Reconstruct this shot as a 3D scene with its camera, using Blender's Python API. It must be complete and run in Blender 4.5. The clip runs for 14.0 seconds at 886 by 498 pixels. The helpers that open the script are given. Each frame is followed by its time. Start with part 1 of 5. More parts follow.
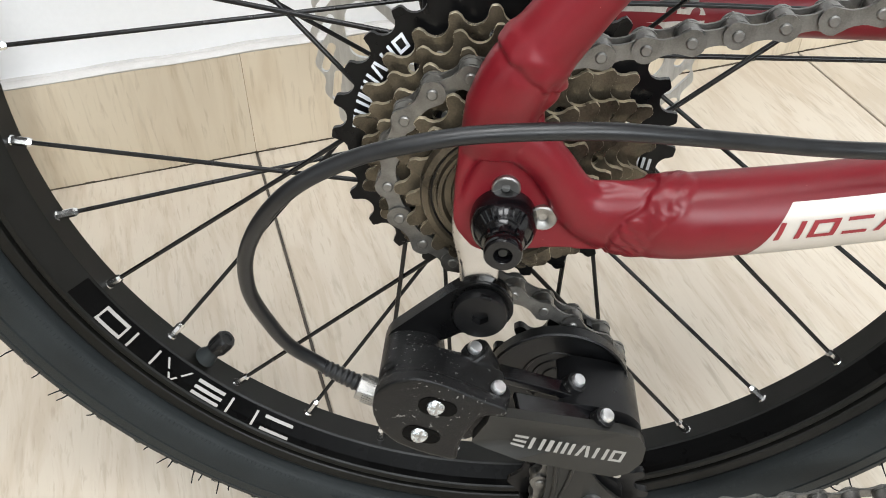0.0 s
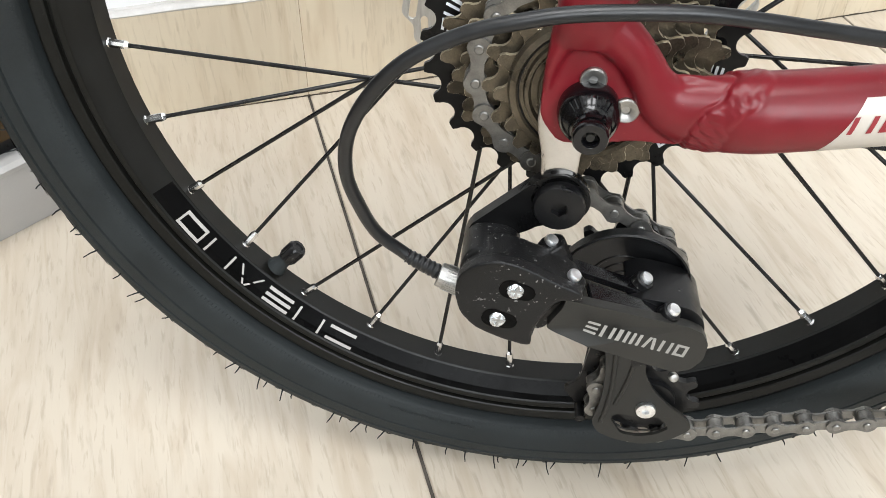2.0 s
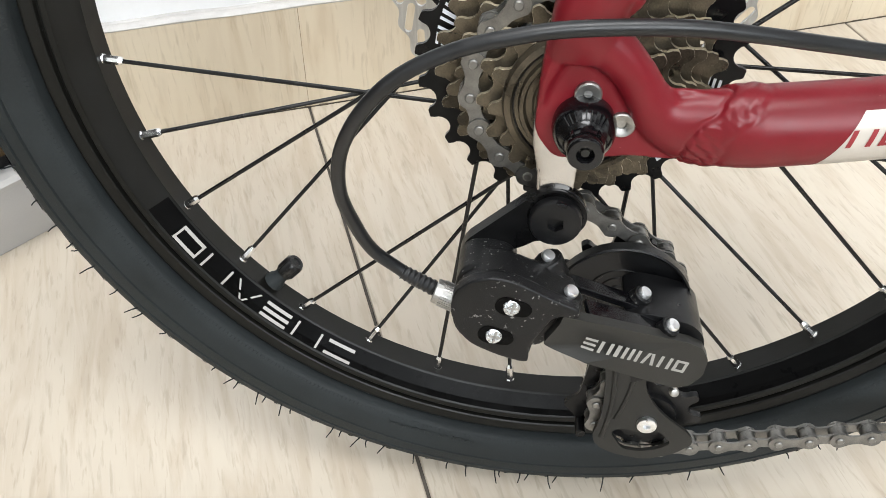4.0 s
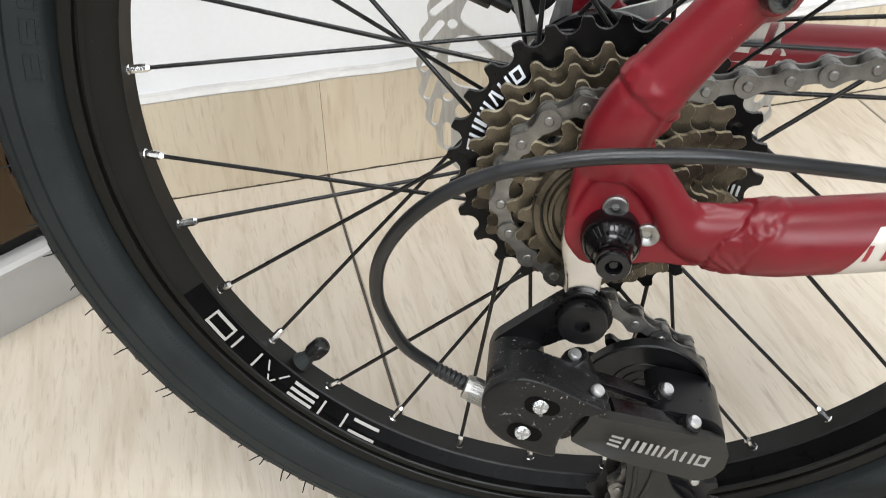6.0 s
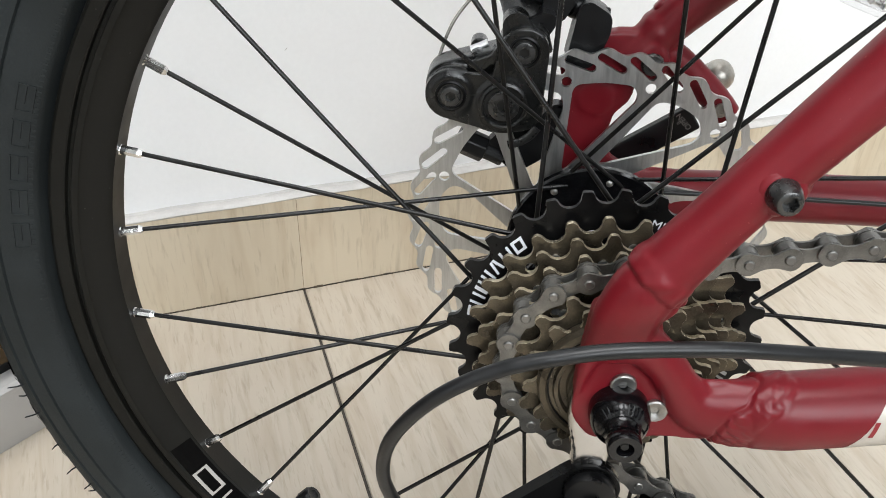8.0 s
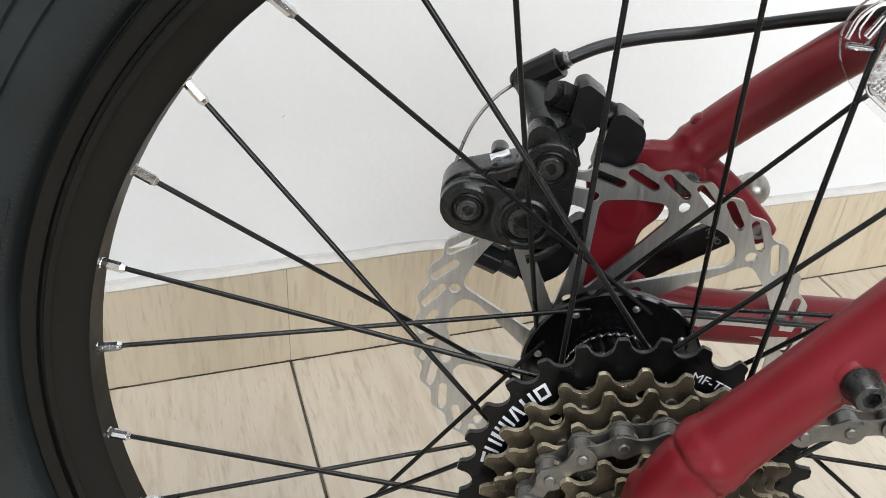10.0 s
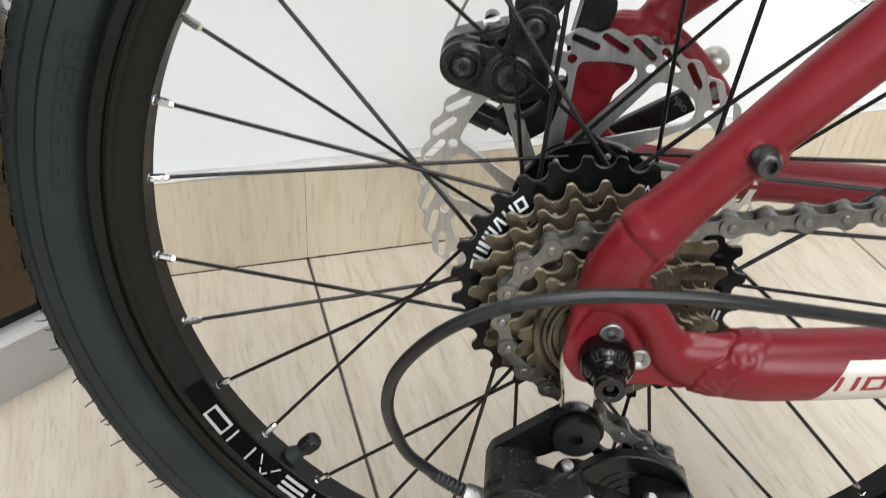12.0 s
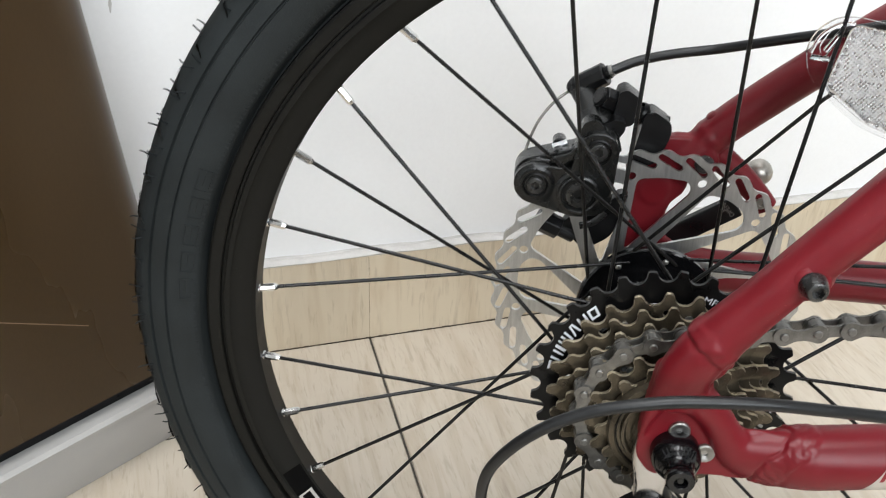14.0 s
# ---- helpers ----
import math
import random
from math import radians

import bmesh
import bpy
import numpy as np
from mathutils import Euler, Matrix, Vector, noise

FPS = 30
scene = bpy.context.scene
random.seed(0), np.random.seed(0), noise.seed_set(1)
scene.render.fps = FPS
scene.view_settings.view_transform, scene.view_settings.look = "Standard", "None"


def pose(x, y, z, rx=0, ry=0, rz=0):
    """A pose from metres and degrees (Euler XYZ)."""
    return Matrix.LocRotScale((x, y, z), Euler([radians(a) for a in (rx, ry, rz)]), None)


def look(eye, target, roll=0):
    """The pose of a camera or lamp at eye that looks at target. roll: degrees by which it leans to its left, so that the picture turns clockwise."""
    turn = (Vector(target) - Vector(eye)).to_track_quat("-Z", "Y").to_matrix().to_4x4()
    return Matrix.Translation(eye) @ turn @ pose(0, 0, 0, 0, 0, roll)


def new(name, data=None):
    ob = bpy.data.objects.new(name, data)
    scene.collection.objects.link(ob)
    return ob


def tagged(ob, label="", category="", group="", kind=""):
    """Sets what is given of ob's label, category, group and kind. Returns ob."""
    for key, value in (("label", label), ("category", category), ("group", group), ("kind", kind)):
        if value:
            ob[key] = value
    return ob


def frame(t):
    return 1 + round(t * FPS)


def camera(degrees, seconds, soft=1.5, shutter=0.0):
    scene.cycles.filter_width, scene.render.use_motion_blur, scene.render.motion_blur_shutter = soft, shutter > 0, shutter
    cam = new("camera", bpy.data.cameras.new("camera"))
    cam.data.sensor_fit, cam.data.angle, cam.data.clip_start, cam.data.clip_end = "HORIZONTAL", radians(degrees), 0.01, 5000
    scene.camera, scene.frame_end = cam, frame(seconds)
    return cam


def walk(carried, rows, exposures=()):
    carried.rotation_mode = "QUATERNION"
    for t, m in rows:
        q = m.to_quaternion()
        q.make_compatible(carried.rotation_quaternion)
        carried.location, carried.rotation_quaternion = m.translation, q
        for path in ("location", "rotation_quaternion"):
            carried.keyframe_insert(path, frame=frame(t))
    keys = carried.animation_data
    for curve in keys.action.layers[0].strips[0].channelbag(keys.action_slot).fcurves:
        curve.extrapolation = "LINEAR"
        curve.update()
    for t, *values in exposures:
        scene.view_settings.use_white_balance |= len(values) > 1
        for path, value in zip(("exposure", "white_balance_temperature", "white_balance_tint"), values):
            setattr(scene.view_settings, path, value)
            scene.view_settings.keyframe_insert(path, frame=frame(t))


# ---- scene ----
from mathutils.geometry import tessellate_polygon as geometry_tess

# ---------------------------------------------------------------- camera
cam = camera(52.68, 14.0, soft=0.6, shutter=0.18)
ROWS = [
    (0.0, -0.1056, -0.2541, 0.4318, 47.23, -0.04, -17.99),
    (0.5, -0.1207, -0.2699, 0.4382, 46.94, -0.10, -17.52),
    (1.0, -0.1227, -0.2774, 0.4426, 46.75, -0.49, -17.35),
    (1.5, -0.1351, -0.2811, 0.4228, 46.27, -0.63, -16.54),
    (2.0, -0.1361, -0.2797, 0.4213, 46.12, -0.61, -15.91),
    (2.5, -0.1308, -0.2783, 0.4247, 46.25, -0.50, -15.89),
    (2.7, -0.1310, -0.2790, 0.4253, 46.58, -0.66, -16.02),
    (4.8, -0.1317, -0.2680, 0.4188, 46.58, 0.20, -15.78),
    (5.0, -0.1391, -0.2658, 0.4186, 46.81, 0.02, -15.64),
    (5.5, -0.1382, -0.2666, 0.4228, 47.49, -0.24, -15.45),
    (6.0, -0.1397, -0.2699, 0.4454, 49.22, -0.19, -15.46),
    (6.5, -0.1331, -0.2706, 0.4680, 51.33, 0.13, -15.83),
    (7.0, -0.1374, -0.2714, 0.4877, 53.24, -0.05, -16.69),
    (7.5, -0.1395, -0.2596, 0.4860, 53.94, -0.43, -17.54),
    (8.0, -0.1483, -0.2430, 0.4718, 53.76, -1.19, -18.07),
    (8.5, -0.1572, -0.2145, 0.4609, 53.40, -1.49, -18.68),
    (9.0, -0.1485, -0.1663, 0.4761, 54.14, -3.26, -19.16),
    (9.2, -0.1450, -0.1671, 0.4734, 55.17, -3.50, -18.74),
    (11.5, -0.1493, -0.2652, 0.5038, 55.71, -2.87, -17.02),
    (12.0, -0.1613, -0.2693, 0.4747, 53.31, -3.52, -16.73),
    (12.5, -0.1682, -0.2748, 0.4343, 52.23, -3.44, -15.74),
    (13.0, -0.1495, -0.2690, 0.5003, 55.58, -3.02, -16.70),
    (13.3, -0.1469, -0.2717, 0.5423, 57.06, -2.38, -17.37),
    (13.5, -0.1601, -0.2766, 0.5400, 57.78, -2.14, -17.15),
    (14.0, -0.1930, -0.2872, 0.5188, 56.85, -1.98, -15.52),
]
walk(cam, [(t, pose(x, y, z, rx, ry, rz)) for t, x, y, z, rx, ry, rz in ROWS],
     exposures=[(0.0, 0.06), (1.2, 0.08), (2.2, 0.17), (5.5, 0.08), (7.0, -0.14), (8.2, -0.16), (9.0, -0.24), (11.5, -0.14), (12.5, -0.08), (13.5, -0.22), (14.0, -0.20)])

# ---------------------------------------------------------------- light
world = bpy.data.worlds.new("world")
scene.world = world
world.use_nodes = True
wn = world.node_tree.nodes
sky = wn.new("ShaderNodeTexSky")
sky.sky_type, sky.sun_disc = "NISHITA", False
sky.sun_elevation, sky.sun_rotation = radians(40), radians(200)
world.node_tree.links.new(sky.outputs[0], wn["Background"].inputs[0])
wn["Background"].inputs[1].default_value = 0.1


def area_lamp(name, m, sx, sy, watts, colour):
    lamp = bpy.data.lights.new(name, "AREA")
    lamp.shape, lamp.size, lamp.size_y, lamp.energy, lamp.color = "RECTANGLE", sx, sy, watts, colour
    ob = new(name, lamp)
    ob.matrix_world = m
    return ob


# daylight from an assumed window behind the camera, plus an added unseen ceiling panel
area_lamp("window_daylight", look((-0.1, -2.40, 1.75), (-0.1, 0.2, 0.4)), 2.2, 1.3, 89.0, (0.92, 0.97, 1.0))
area_lamp("added_ceiling_panel", look((-0.2, -0.50, 2.6), (-0.2, -0.50, 0.0)), 1.3, 1.0, 51.0, (0.985, 0.99, 1.0))

# ---------------------------------------------------------------- materials


def material(name, colour, rough=0.5, metal=0.0, vary=0.12, size=40.0, bump=0.0, grain=900.0, stretch=(1, 1, 1), coat=0.0,
             specks=0.0, speck_colour=(0.5, 0.48, 0.45), trans=0.0, ior=1.45, ramp_rough=0.08, spec=0.5):
    m = bpy.data.materials.new(name)
    m.use_nodes = True
    n, l = m.node_tree.nodes, m.node_tree.links
    b = n["Principled BSDF"]
    co = n.new("ShaderNodeTexCoord")
    mp = n.new("ShaderNodeMapping")
    mp.inputs["Scale"].default_value = stretch
    l.new(co.outputs["Object"], mp.inputs[0])
    t1 = n.new("ShaderNodeTexNoise")
    t1.inputs["Scale"].default_value, t1.inputs["Detail"].default_value = size, 4
    t2 = n.new("ShaderNodeTexNoise")
    t2.inputs["Scale"].default_value, t2.inputs["Detail"].default_value = grain, 3
    l.new(mp.outputs[0], t1.inputs["Vector"])
    l.new(mp.outputs[0], t2.inputs["Vector"])
    mixf = n.new("ShaderNodeMath")
    mixf.operation = "MULTIPLY_ADD"
    l.new(t2.outputs[0], mixf.inputs[0])
    mixf.inputs[1].default_value = 0.4
    l.new(t1.outputs[0], mixf.inputs[2])
    rr = n.new("ShaderNodeMapRange")
    rr.inputs["From Min"].default_value, rr.inputs["From Max"].default_value = 0.45, 0.95
    rr.inputs["To Min"].default_value, rr.inputs["To Max"].default_value = 1 - vary, 1 + vary
    l.new(mixf.outputs[0], rr.inputs[0])
    mul = n.new("ShaderNodeVectorMath")
    mul.operation = "MULTIPLY"
    mul.inputs[0].default_value = colour[:3]
    l.new(rr.outputs[0], mul.inputs[1])
    out = mul.outputs[0]
    if specks:
        sp = n.new("ShaderNodeTexNoise")
        sp.inputs["Scale"].default_value, sp.inputs["Detail"].default_value = 820, 2
        l.new(co.outputs["Object"], sp.inputs["Vector"])
        cl = n.new("ShaderNodeMapRange")
        cl.inputs["From Min"].default_value, cl.inputs["From Max"].default_value = 0.76 - specks, 0.8 - specks
        l.new(sp.outputs[0], cl.inputs[0])
        heap = n.new("ShaderNodeTexNoise")
        heap.inputs["Scale"].default_value, heap.inputs["Detail"].default_value = 55, 3
        l.new(co.outputs["Object"], heap.inputs["Vector"])
        hr = n.new("ShaderNodeMapRange")
        hr.inputs["From Min"].default_value, hr.inputs["From Max"].default_value = 0.42, 0.60
        l.new(heap.outputs[0], hr.inputs[0])
        both = n.new("ShaderNodeMath")
        both.operation = "MULTIPLY"
        l.new(cl.outputs[0], both.inputs[0])
        l.new(hr.outputs[0], both.inputs[1])
        mx = n.new("ShaderNodeMix")
        mx.data_type = "RGBA"
        l.new(both.outputs[0], mx.inputs["Factor"])
        l.new(out, mx.inputs["A"])
        mx.inputs["B"].default_value = (*speck_colour, 1)
        out = mx.outputs["Result"]
    l.new(out, b.inputs["Base Color"])
    r2 = n.new("ShaderNodeMapRange")
    r2.inputs["From Min"].default_value, r2.inputs["From Max"].default_value = 0.3, 0.7
    r2.inputs["To Min"].default_value, r2.inputs["To Max"].default_value = max(0.02, rough - ramp_rough), min(1, rough + ramp_rough)
    l.new(t1.outputs[0], r2.inputs[0])
    l.new(r2.outputs[0], b.inputs["Roughness"])
    b.inputs["Metallic"].default_value = metal
    b.inputs["Specular IOR Level"].default_value = spec
    b.inputs["Coat Weight"].default_value = coat
    b.inputs["Coat Roughness"].default_value = 0.15
    b.inputs["Transmission Weight"].default_value = trans
    b.inputs["IOR"].default_value = ior
    if bump:
        bp = n.new("ShaderNodeBump")
        bp.inputs["Strength"].default_value, bp.inputs["Distance"].default_value = bump, 0.0004
        l.new(t2.outputs[0], bp.inputs["Height"])
        l.new(bp.outputs[0], b.inputs["Normal"])
    return m


def tile_material(name, light, dark, rough, axis_scale, veins=1.0):
    """Cream glazed tile with fine brown veins along one axis."""
    m = bpy.data.materials.new(name)
    m.use_nodes = True
    n, l = m.node_tree.nodes, m.node_tree.links
    b = n["Principled BSDF"]
    co = n.new("ShaderNodeTexCoord")
    info = n.new("ShaderNodeObjectInfo")
    add = n.new("ShaderNodeVectorMath")
    add.operation = "MULTIPLY_ADD"
    l.new(info.outputs["Random"], add.inputs[0])
    add.inputs[1].default_value = (7.3, 3.1, 5.7)
    l.new(co.outputs["Object"], add.inputs[2])
    mp = n.new("ShaderNodeMapping")
    mp.inputs["Scale"].default_value = axis_scale
    l.new(add.outputs[0], mp.inputs[0])
    def texture(scale, detail, twist, source):
        t = n.new("ShaderNodeTexNoise")
        t.inputs["Scale"].default_value, t.inputs["Detail"].default_value, t.inputs["Distortion"].default_value = scale, detail, twist
        l.new(source.outputs[0], t.inputs["Vector"])
        return t.outputs[0]

    def remap(value, lo, hi, a, c):
        r = n.new("ShaderNodeMapRange")
        for key, v in (("From Min", lo), ("From Max", hi), ("To Min", a), ("To Max", c)):
            r.inputs[key].default_value = v
        l.new(value, r.inputs[0])
        return r.outputs[0]

    def times(p, q):
        k = n.new("ShaderNodeMath")
        k.operation = "MULTIPLY"
        l.new(p, k.inputs[0])
        l.new(q, k.inputs[1])
        return k.outputs[0]

    def blend(factor, p, q):
        x = n.new("ShaderNodeMix")
        x.data_type = "RGBA"
        l.new(factor, x.inputs["Factor"])
        l.new(p, x.inputs["A"])
        x.inputs["B"].default_value = (*q, 1)
        return x.outputs["Result"]

    fine = n.new("ShaderNodeTexNoise")
    fine.inputs["Scale"].default_value, fine.inputs["Detail"].default_value = 4.0, 4
    l.new(mp.outputs[0], fine.inputs["Vector"])
    broad = texture(1.3, 7, 0.9, mp)
    base = n.new("ShaderNodeRGB")
    base.outputs[0].default_value = (*light, 1)
    out = blend(remap(broad, 0.55, 0.36, 0.0, 0.6), base.outputs[0], dark)
    # thin short vein dashes that gather in patches
    patch = remap(texture(11.0, 2, 0.3, add), 0.42, 0.66, 0.15, 1.0)
    dash = remap(texture(3.4, 6, 0.5, mp), 0.56, 0.72, 0.0, 0.75 * veins)
    out = blend(times(dash, patch), out, tuple(c * 0.72 for c in dark))
    thin = remap(texture(7.5, 4, 0.4, mp), 0.56, 0.72, 0.0, 0.55 * veins)
    out = blend(thin, out, tuple(c * 0.8 for c in dark))
    cloud = remap(texture(5.0, 3, 0.2, add), 0.3, 0.7, 0.94, 1.05)
    mul = n.new("ShaderNodeVectorMath")
    mul.operation = "MULTIPLY"
    l.new(out, mul.inputs[0])
    l.new(cloud, mul.inputs[1])
    l.new(mul.outputs[0], b.inputs["Base Color"])
    b.inputs["Roughness"].default_value = rough
    bp = n.new("ShaderNodeBump")
    bp.inputs["Strength"].default_value, bp.inputs["Distance"].default_value = 0.15, 0.0003
    l.new(fine.outputs[0], bp.inputs["Height"])
    l.new(bp.outputs[0], b.inputs["Normal"])
    return m


RED = material("satin_red_paint", (0.140, 0.0068, 0.0118), 0.38, 0.0, 0.10, 60, 0.04, 1800, spec=0.37, specks=0.012, speck_colour=(0.34, 0.10, 0.09))
RED_DARK = material("red_print", (0.20, 0.015, 0.02), 0.45)
DECAL = material("pearl_white_decal", (0.46, 0.425, 0.38), 0.38, 0.15, 0.06, 80)
BLACK_PLASTIC = material("black_plastic", (0.0042, 0.0043, 0.0047), 0.34, 0.0, 0.25, 120, 0.25, 2600, spec=0.34)
DUSTY_PLASTIC = material("dusty_black_plastic", (0.0046, 0.0046, 0.0049), 0.40, 0.0, 0.3, 120, 0.3, 2600, specks=0.100, spec=0.30, speck_colour=(0.22, 0.218, 0.21))
BLACK_GLOSS = material("glossy_black_plastic", (0.003, 0.003, 0.0035), 0.15, 0.0, 0.2, 120, spec=0.45)
GREY_PLATE = material("satin_black_plate", (0.021, 0.0205, 0.0185), 0.45, 0.1, 0.12, 90, 0.12, 2200, spec=0.26)
BLACK_METAL = material("black_anodised_metal", (0.0034, 0.0034, 0.0036), 0.32, 0.1, 0.2, 90, 0.08, 1500, spec=0.24)
CAST_BLACK = material("satin_cast_caliper", (0.0066, 0.0069, 0.0067), 0.27, 0.0, 0.25, 90, 0.15, 1500, spec=0.5)
GREY_BOLT = material("grey_socket_bolt", (0.075, 0.075, 0.074), 0.30, 0.8, 0.2, 300, 0.1, 1500)
DARK_CHROME = material("black_chrome", (0.16, 0.163, 0.165), 0.2, 0.9, 0.2, 200)
ZINC = material("crystalline_zinc", (0.55, 0.58, 0.60), 0.28, 0.9, 0.35, 900, 0.9, 1400)
RIM_BLACK = material("satin_black_rim", (0.0046, 0.0046, 0.0038), 0.44, 0.0, 0.15, 50, 0.06, 1200, spec=0.24, specks=0.015, speck_colour=(0.06, 0.06, 0.055))
# sticker black, also the painted shade of screw recesses and tread cuts
STICKER_AND_SHADE = material("black_sticker_and_shade", (0.0020, 0.0020, 0.0020), 0.3, 0.0, 0.1, 60, spec=0.06)
SILVER_INK = material("silver_print", (0.33, 0.315, 0.30), 0.45, 0.1, 0.05, 80)
GREY_INK = material("grey_print", (0.26, 0.255, 0.24), 0.45, 0.1, 0.05, 80)
WHITE_INK = material("white_print", (0.62, 0.645, 0.69), 0.5, 0.0, 0.04, 80)
RUBBER = material("tyre_rubber", (0.0158, 0.0188, 0.0195), 0.6, 0.0, 0.22, 35, 0.3, 1500, spec=0.22)
RUBBER_DARK = material("tyre_rubber_ribs", (0.0072, 0.0092, 0.0104), 0.62, 0.0, 0.2, 35, 0.3, 1500, spec=0.2)
HOUSING = material("cable_housing", (0.0092, 0.0097, 0.0104), 0.36, 0.0, 0.2, 120, 0.08, 1500, spec=0.42)
SPOKE = material("black_steel_spoke", (0.0045, 0.0045, 0.0045), 0.3, 0.1, 0.15, 60, spec=0.4)
CHROME = material("bright_nickel", (0.66, 0.66, 0.65), 0.16, 1.0, 0.10, 220, 0.05, 1500)
STEEL = material("zinc_screw", (0.74, 0.75, 0.76), 0.34, 1.0, 0.2, 400, 0.25, 2500)
BRUSHED = material("brushed_disc_steel", (0.50, 0.502, 0.495), 0.40, 1.0, 0.15, 90, 0.2, 700, stretch=(7, 1, 0.5), ramp_rough=0.05)
CHAIN_STEEL = material("oiled_chain_steel", (0.158, 0.154, 0.144), 0.34, 0.8, 0.35, 180, 0.12, 2200)
BRONZE = material("brown_coated_sprocket", (0.090, 0.075, 0.053), 0.33, 0.7, 0.7, 80, 0.2, 1800)
# paler tooth edges: worn coating and edge highlight in one colour
WORN_LIT_EDGE = material("worn_highlit_sprocket_edge", (0.48, 0.42, 0.31), 0.32, 0.75, 0.5, 160, 0.1, 1800)
BLACK_EDGE = material("worn_highlit_black_edge", (0.022, 0.022, 0.022), 0.35, 0.3, 0.3, 160)
SCUFF = material("scuffed_laminate", (0.16, 0.10, 0.06), 0.5)
PIN_STEEL = material("chain_pin_steel", (0.205, 0.202, 0.192), 0.40, 0.9, 0.2, 180, 0.1, 2200)
DULL_STEEL = material("dull_screw_steel", (0.36, 0.355, 0.34), 0.42, 1.0, 0.2, 400, 0.25, 2500)
NICKEL = material("dull_nickel", (0.38, 0.36, 0.325), 0.40, 1.0, 0.2, 300, 0.15, 2500)
RIVET = material("bright_rivet_steel", (0.86, 0.87, 0.88), 0.42, 1.0, 0.1, 300, 0.15, 2500)
ALLOY = material("polished_alloy", (0.46, 0.447, 0.43), 0.16, 1.0, 0.15, 60, 0.9, 40)
WALL_PAINT = material("white_wall_paint", (0.82, 0.825, 0.83), 0.6, 0.0, 0.03, 6, 0.25, 260)
# assumed dark tone for the unseen wall, so black parts reflect little
UNSEEN_DARK = material("unseen_dark_backing", (0.055, 0.055, 0.056), 0.7, 0.0, 0.05, 6, 0.25, 260)
DIRT = material("dark_dirt", (0.09, 0.072, 0.052), 0.9, 0.0, 0.5, 200, 0.3, 900)
SEALANT = material("white_sealant", (0.50, 0.485, 0.465), 0.55, 0.0, 0.10, 90, 0.3, 600)
PALE_GROUT = material("pale_brown_grout", (0.30, 0.23, 0.155), 0.8, 0.0, 0.3, 70, 0.3, 600)
GROUT = material("dark_grout", (0.070, 0.061, 0.050), 0.8, 0.0, 0.45, 70, 0.3, 600)
BROWN = material("dark_brown_laminate", (0.037, 0.0214, 0.0082), 0.30, 0.0, 0.16, 9, 0.03, 700, stretch=(1, 1, 0.3))
WHITE_BASE = material("off_white_plastic", (0.33, 0.322, 0.31), 0.36, 0.0, 0.05, 20)
CLEAR = material("clear_reflector_plastic", (0.92, 0.92, 0.93), 0.04, 0.0, 0.01, 80, trans=1.0, ior=1.36, ramp_rough=0.01)
PRISM = material("prismatic_reflector", (0.84, 0.84, 0.85), 0.28, 0.85, 0.1, 500, ramp_rough=0.04)
RED_LENS = material("red_lens_plastic", (0.38, 0.028, 0.032), 0.2, 0.0, 0.4, 160, 0.5, 700, trans=0.2)
PALE_LENS = material("pale_lens_edge", (0.36, 0.21, 0.21), 0.25, 0.0, 0.3, 120, 0.4, 700, trans=0.15)
FLOOR_TILE = tile_material("cream_floor_tile", (0.488, 0.432, 0.354), (0.392, 0.322, 0.243), 0.36, (60.0, 8.0, 6.0), 0.85)
SKIRT_TILE = tile_material("cream_skirting_tile", (0.60, 0.52, 0.395), (0.49, 0.395, 0.275), 0.38, (42.0, 42.0, 5.0), 0.9)

# ---------------------------------------------------------------- mesh helpers


def mesh_of(bm, mat, smooth=35):
    me = bpy.data.meshes.new("mesh")
    bm.normal_update()
    bm.to_mesh(me)
    bm.free()
    me.materials.append(mat)
    if smooth:
        me.shade_smooth()
        me.set_sharp_from_angle(angle=radians(smooth))
    return me


def part(name, bm, mat, parent=None, label="", bevel=0.0, segments=2, smooth=35):
    ob = new(name, mesh_of(bm, mat, smooth))
    if bevel:
        mod = ob.modifiers.new("bevel", "BEVEL")
        mod.width, mod.segments, mod.limit_method, mod.angle_limit = bevel, segments, "ANGLE", radians(32)
        mod.harden_normals = True
    ob.parent = parent
    if label:
        ob["label"] = label
    return ob


def shared(name, me, parent, m, label=""):
    ob = new(name, me)
    ob.parent = parent
    ob.matrix_local = m
    if label:
        ob["label"] = label
    return ob


def mm(*p):
    return Vector(p) * 0.001


def box(bm, lo, hi, m=None):
    vs = [bm.verts.new(((hi if i & 1 else lo)[0], (hi if i & 2 else lo)[1], (hi if i & 4 else lo)[2])) for i in range(8)]
    for f in ((0, 2, 3, 1), (4, 5, 7, 6), (0, 1, 5, 4), (2, 6, 7, 3), (0, 4, 6, 2), (1, 3, 7, 5)):
        bm.faces.new([vs[i] for i in f])
    if m is not None:
        bmesh.ops.transform(bm, matrix=m, verts=vs)
    return vs


def frame_on(axis):
    """A rotation that takes y to the given axis."""
    return Vector((0, 1, 0)).rotation_difference(Vector(axis).normalized()).to_matrix().to_4x4()


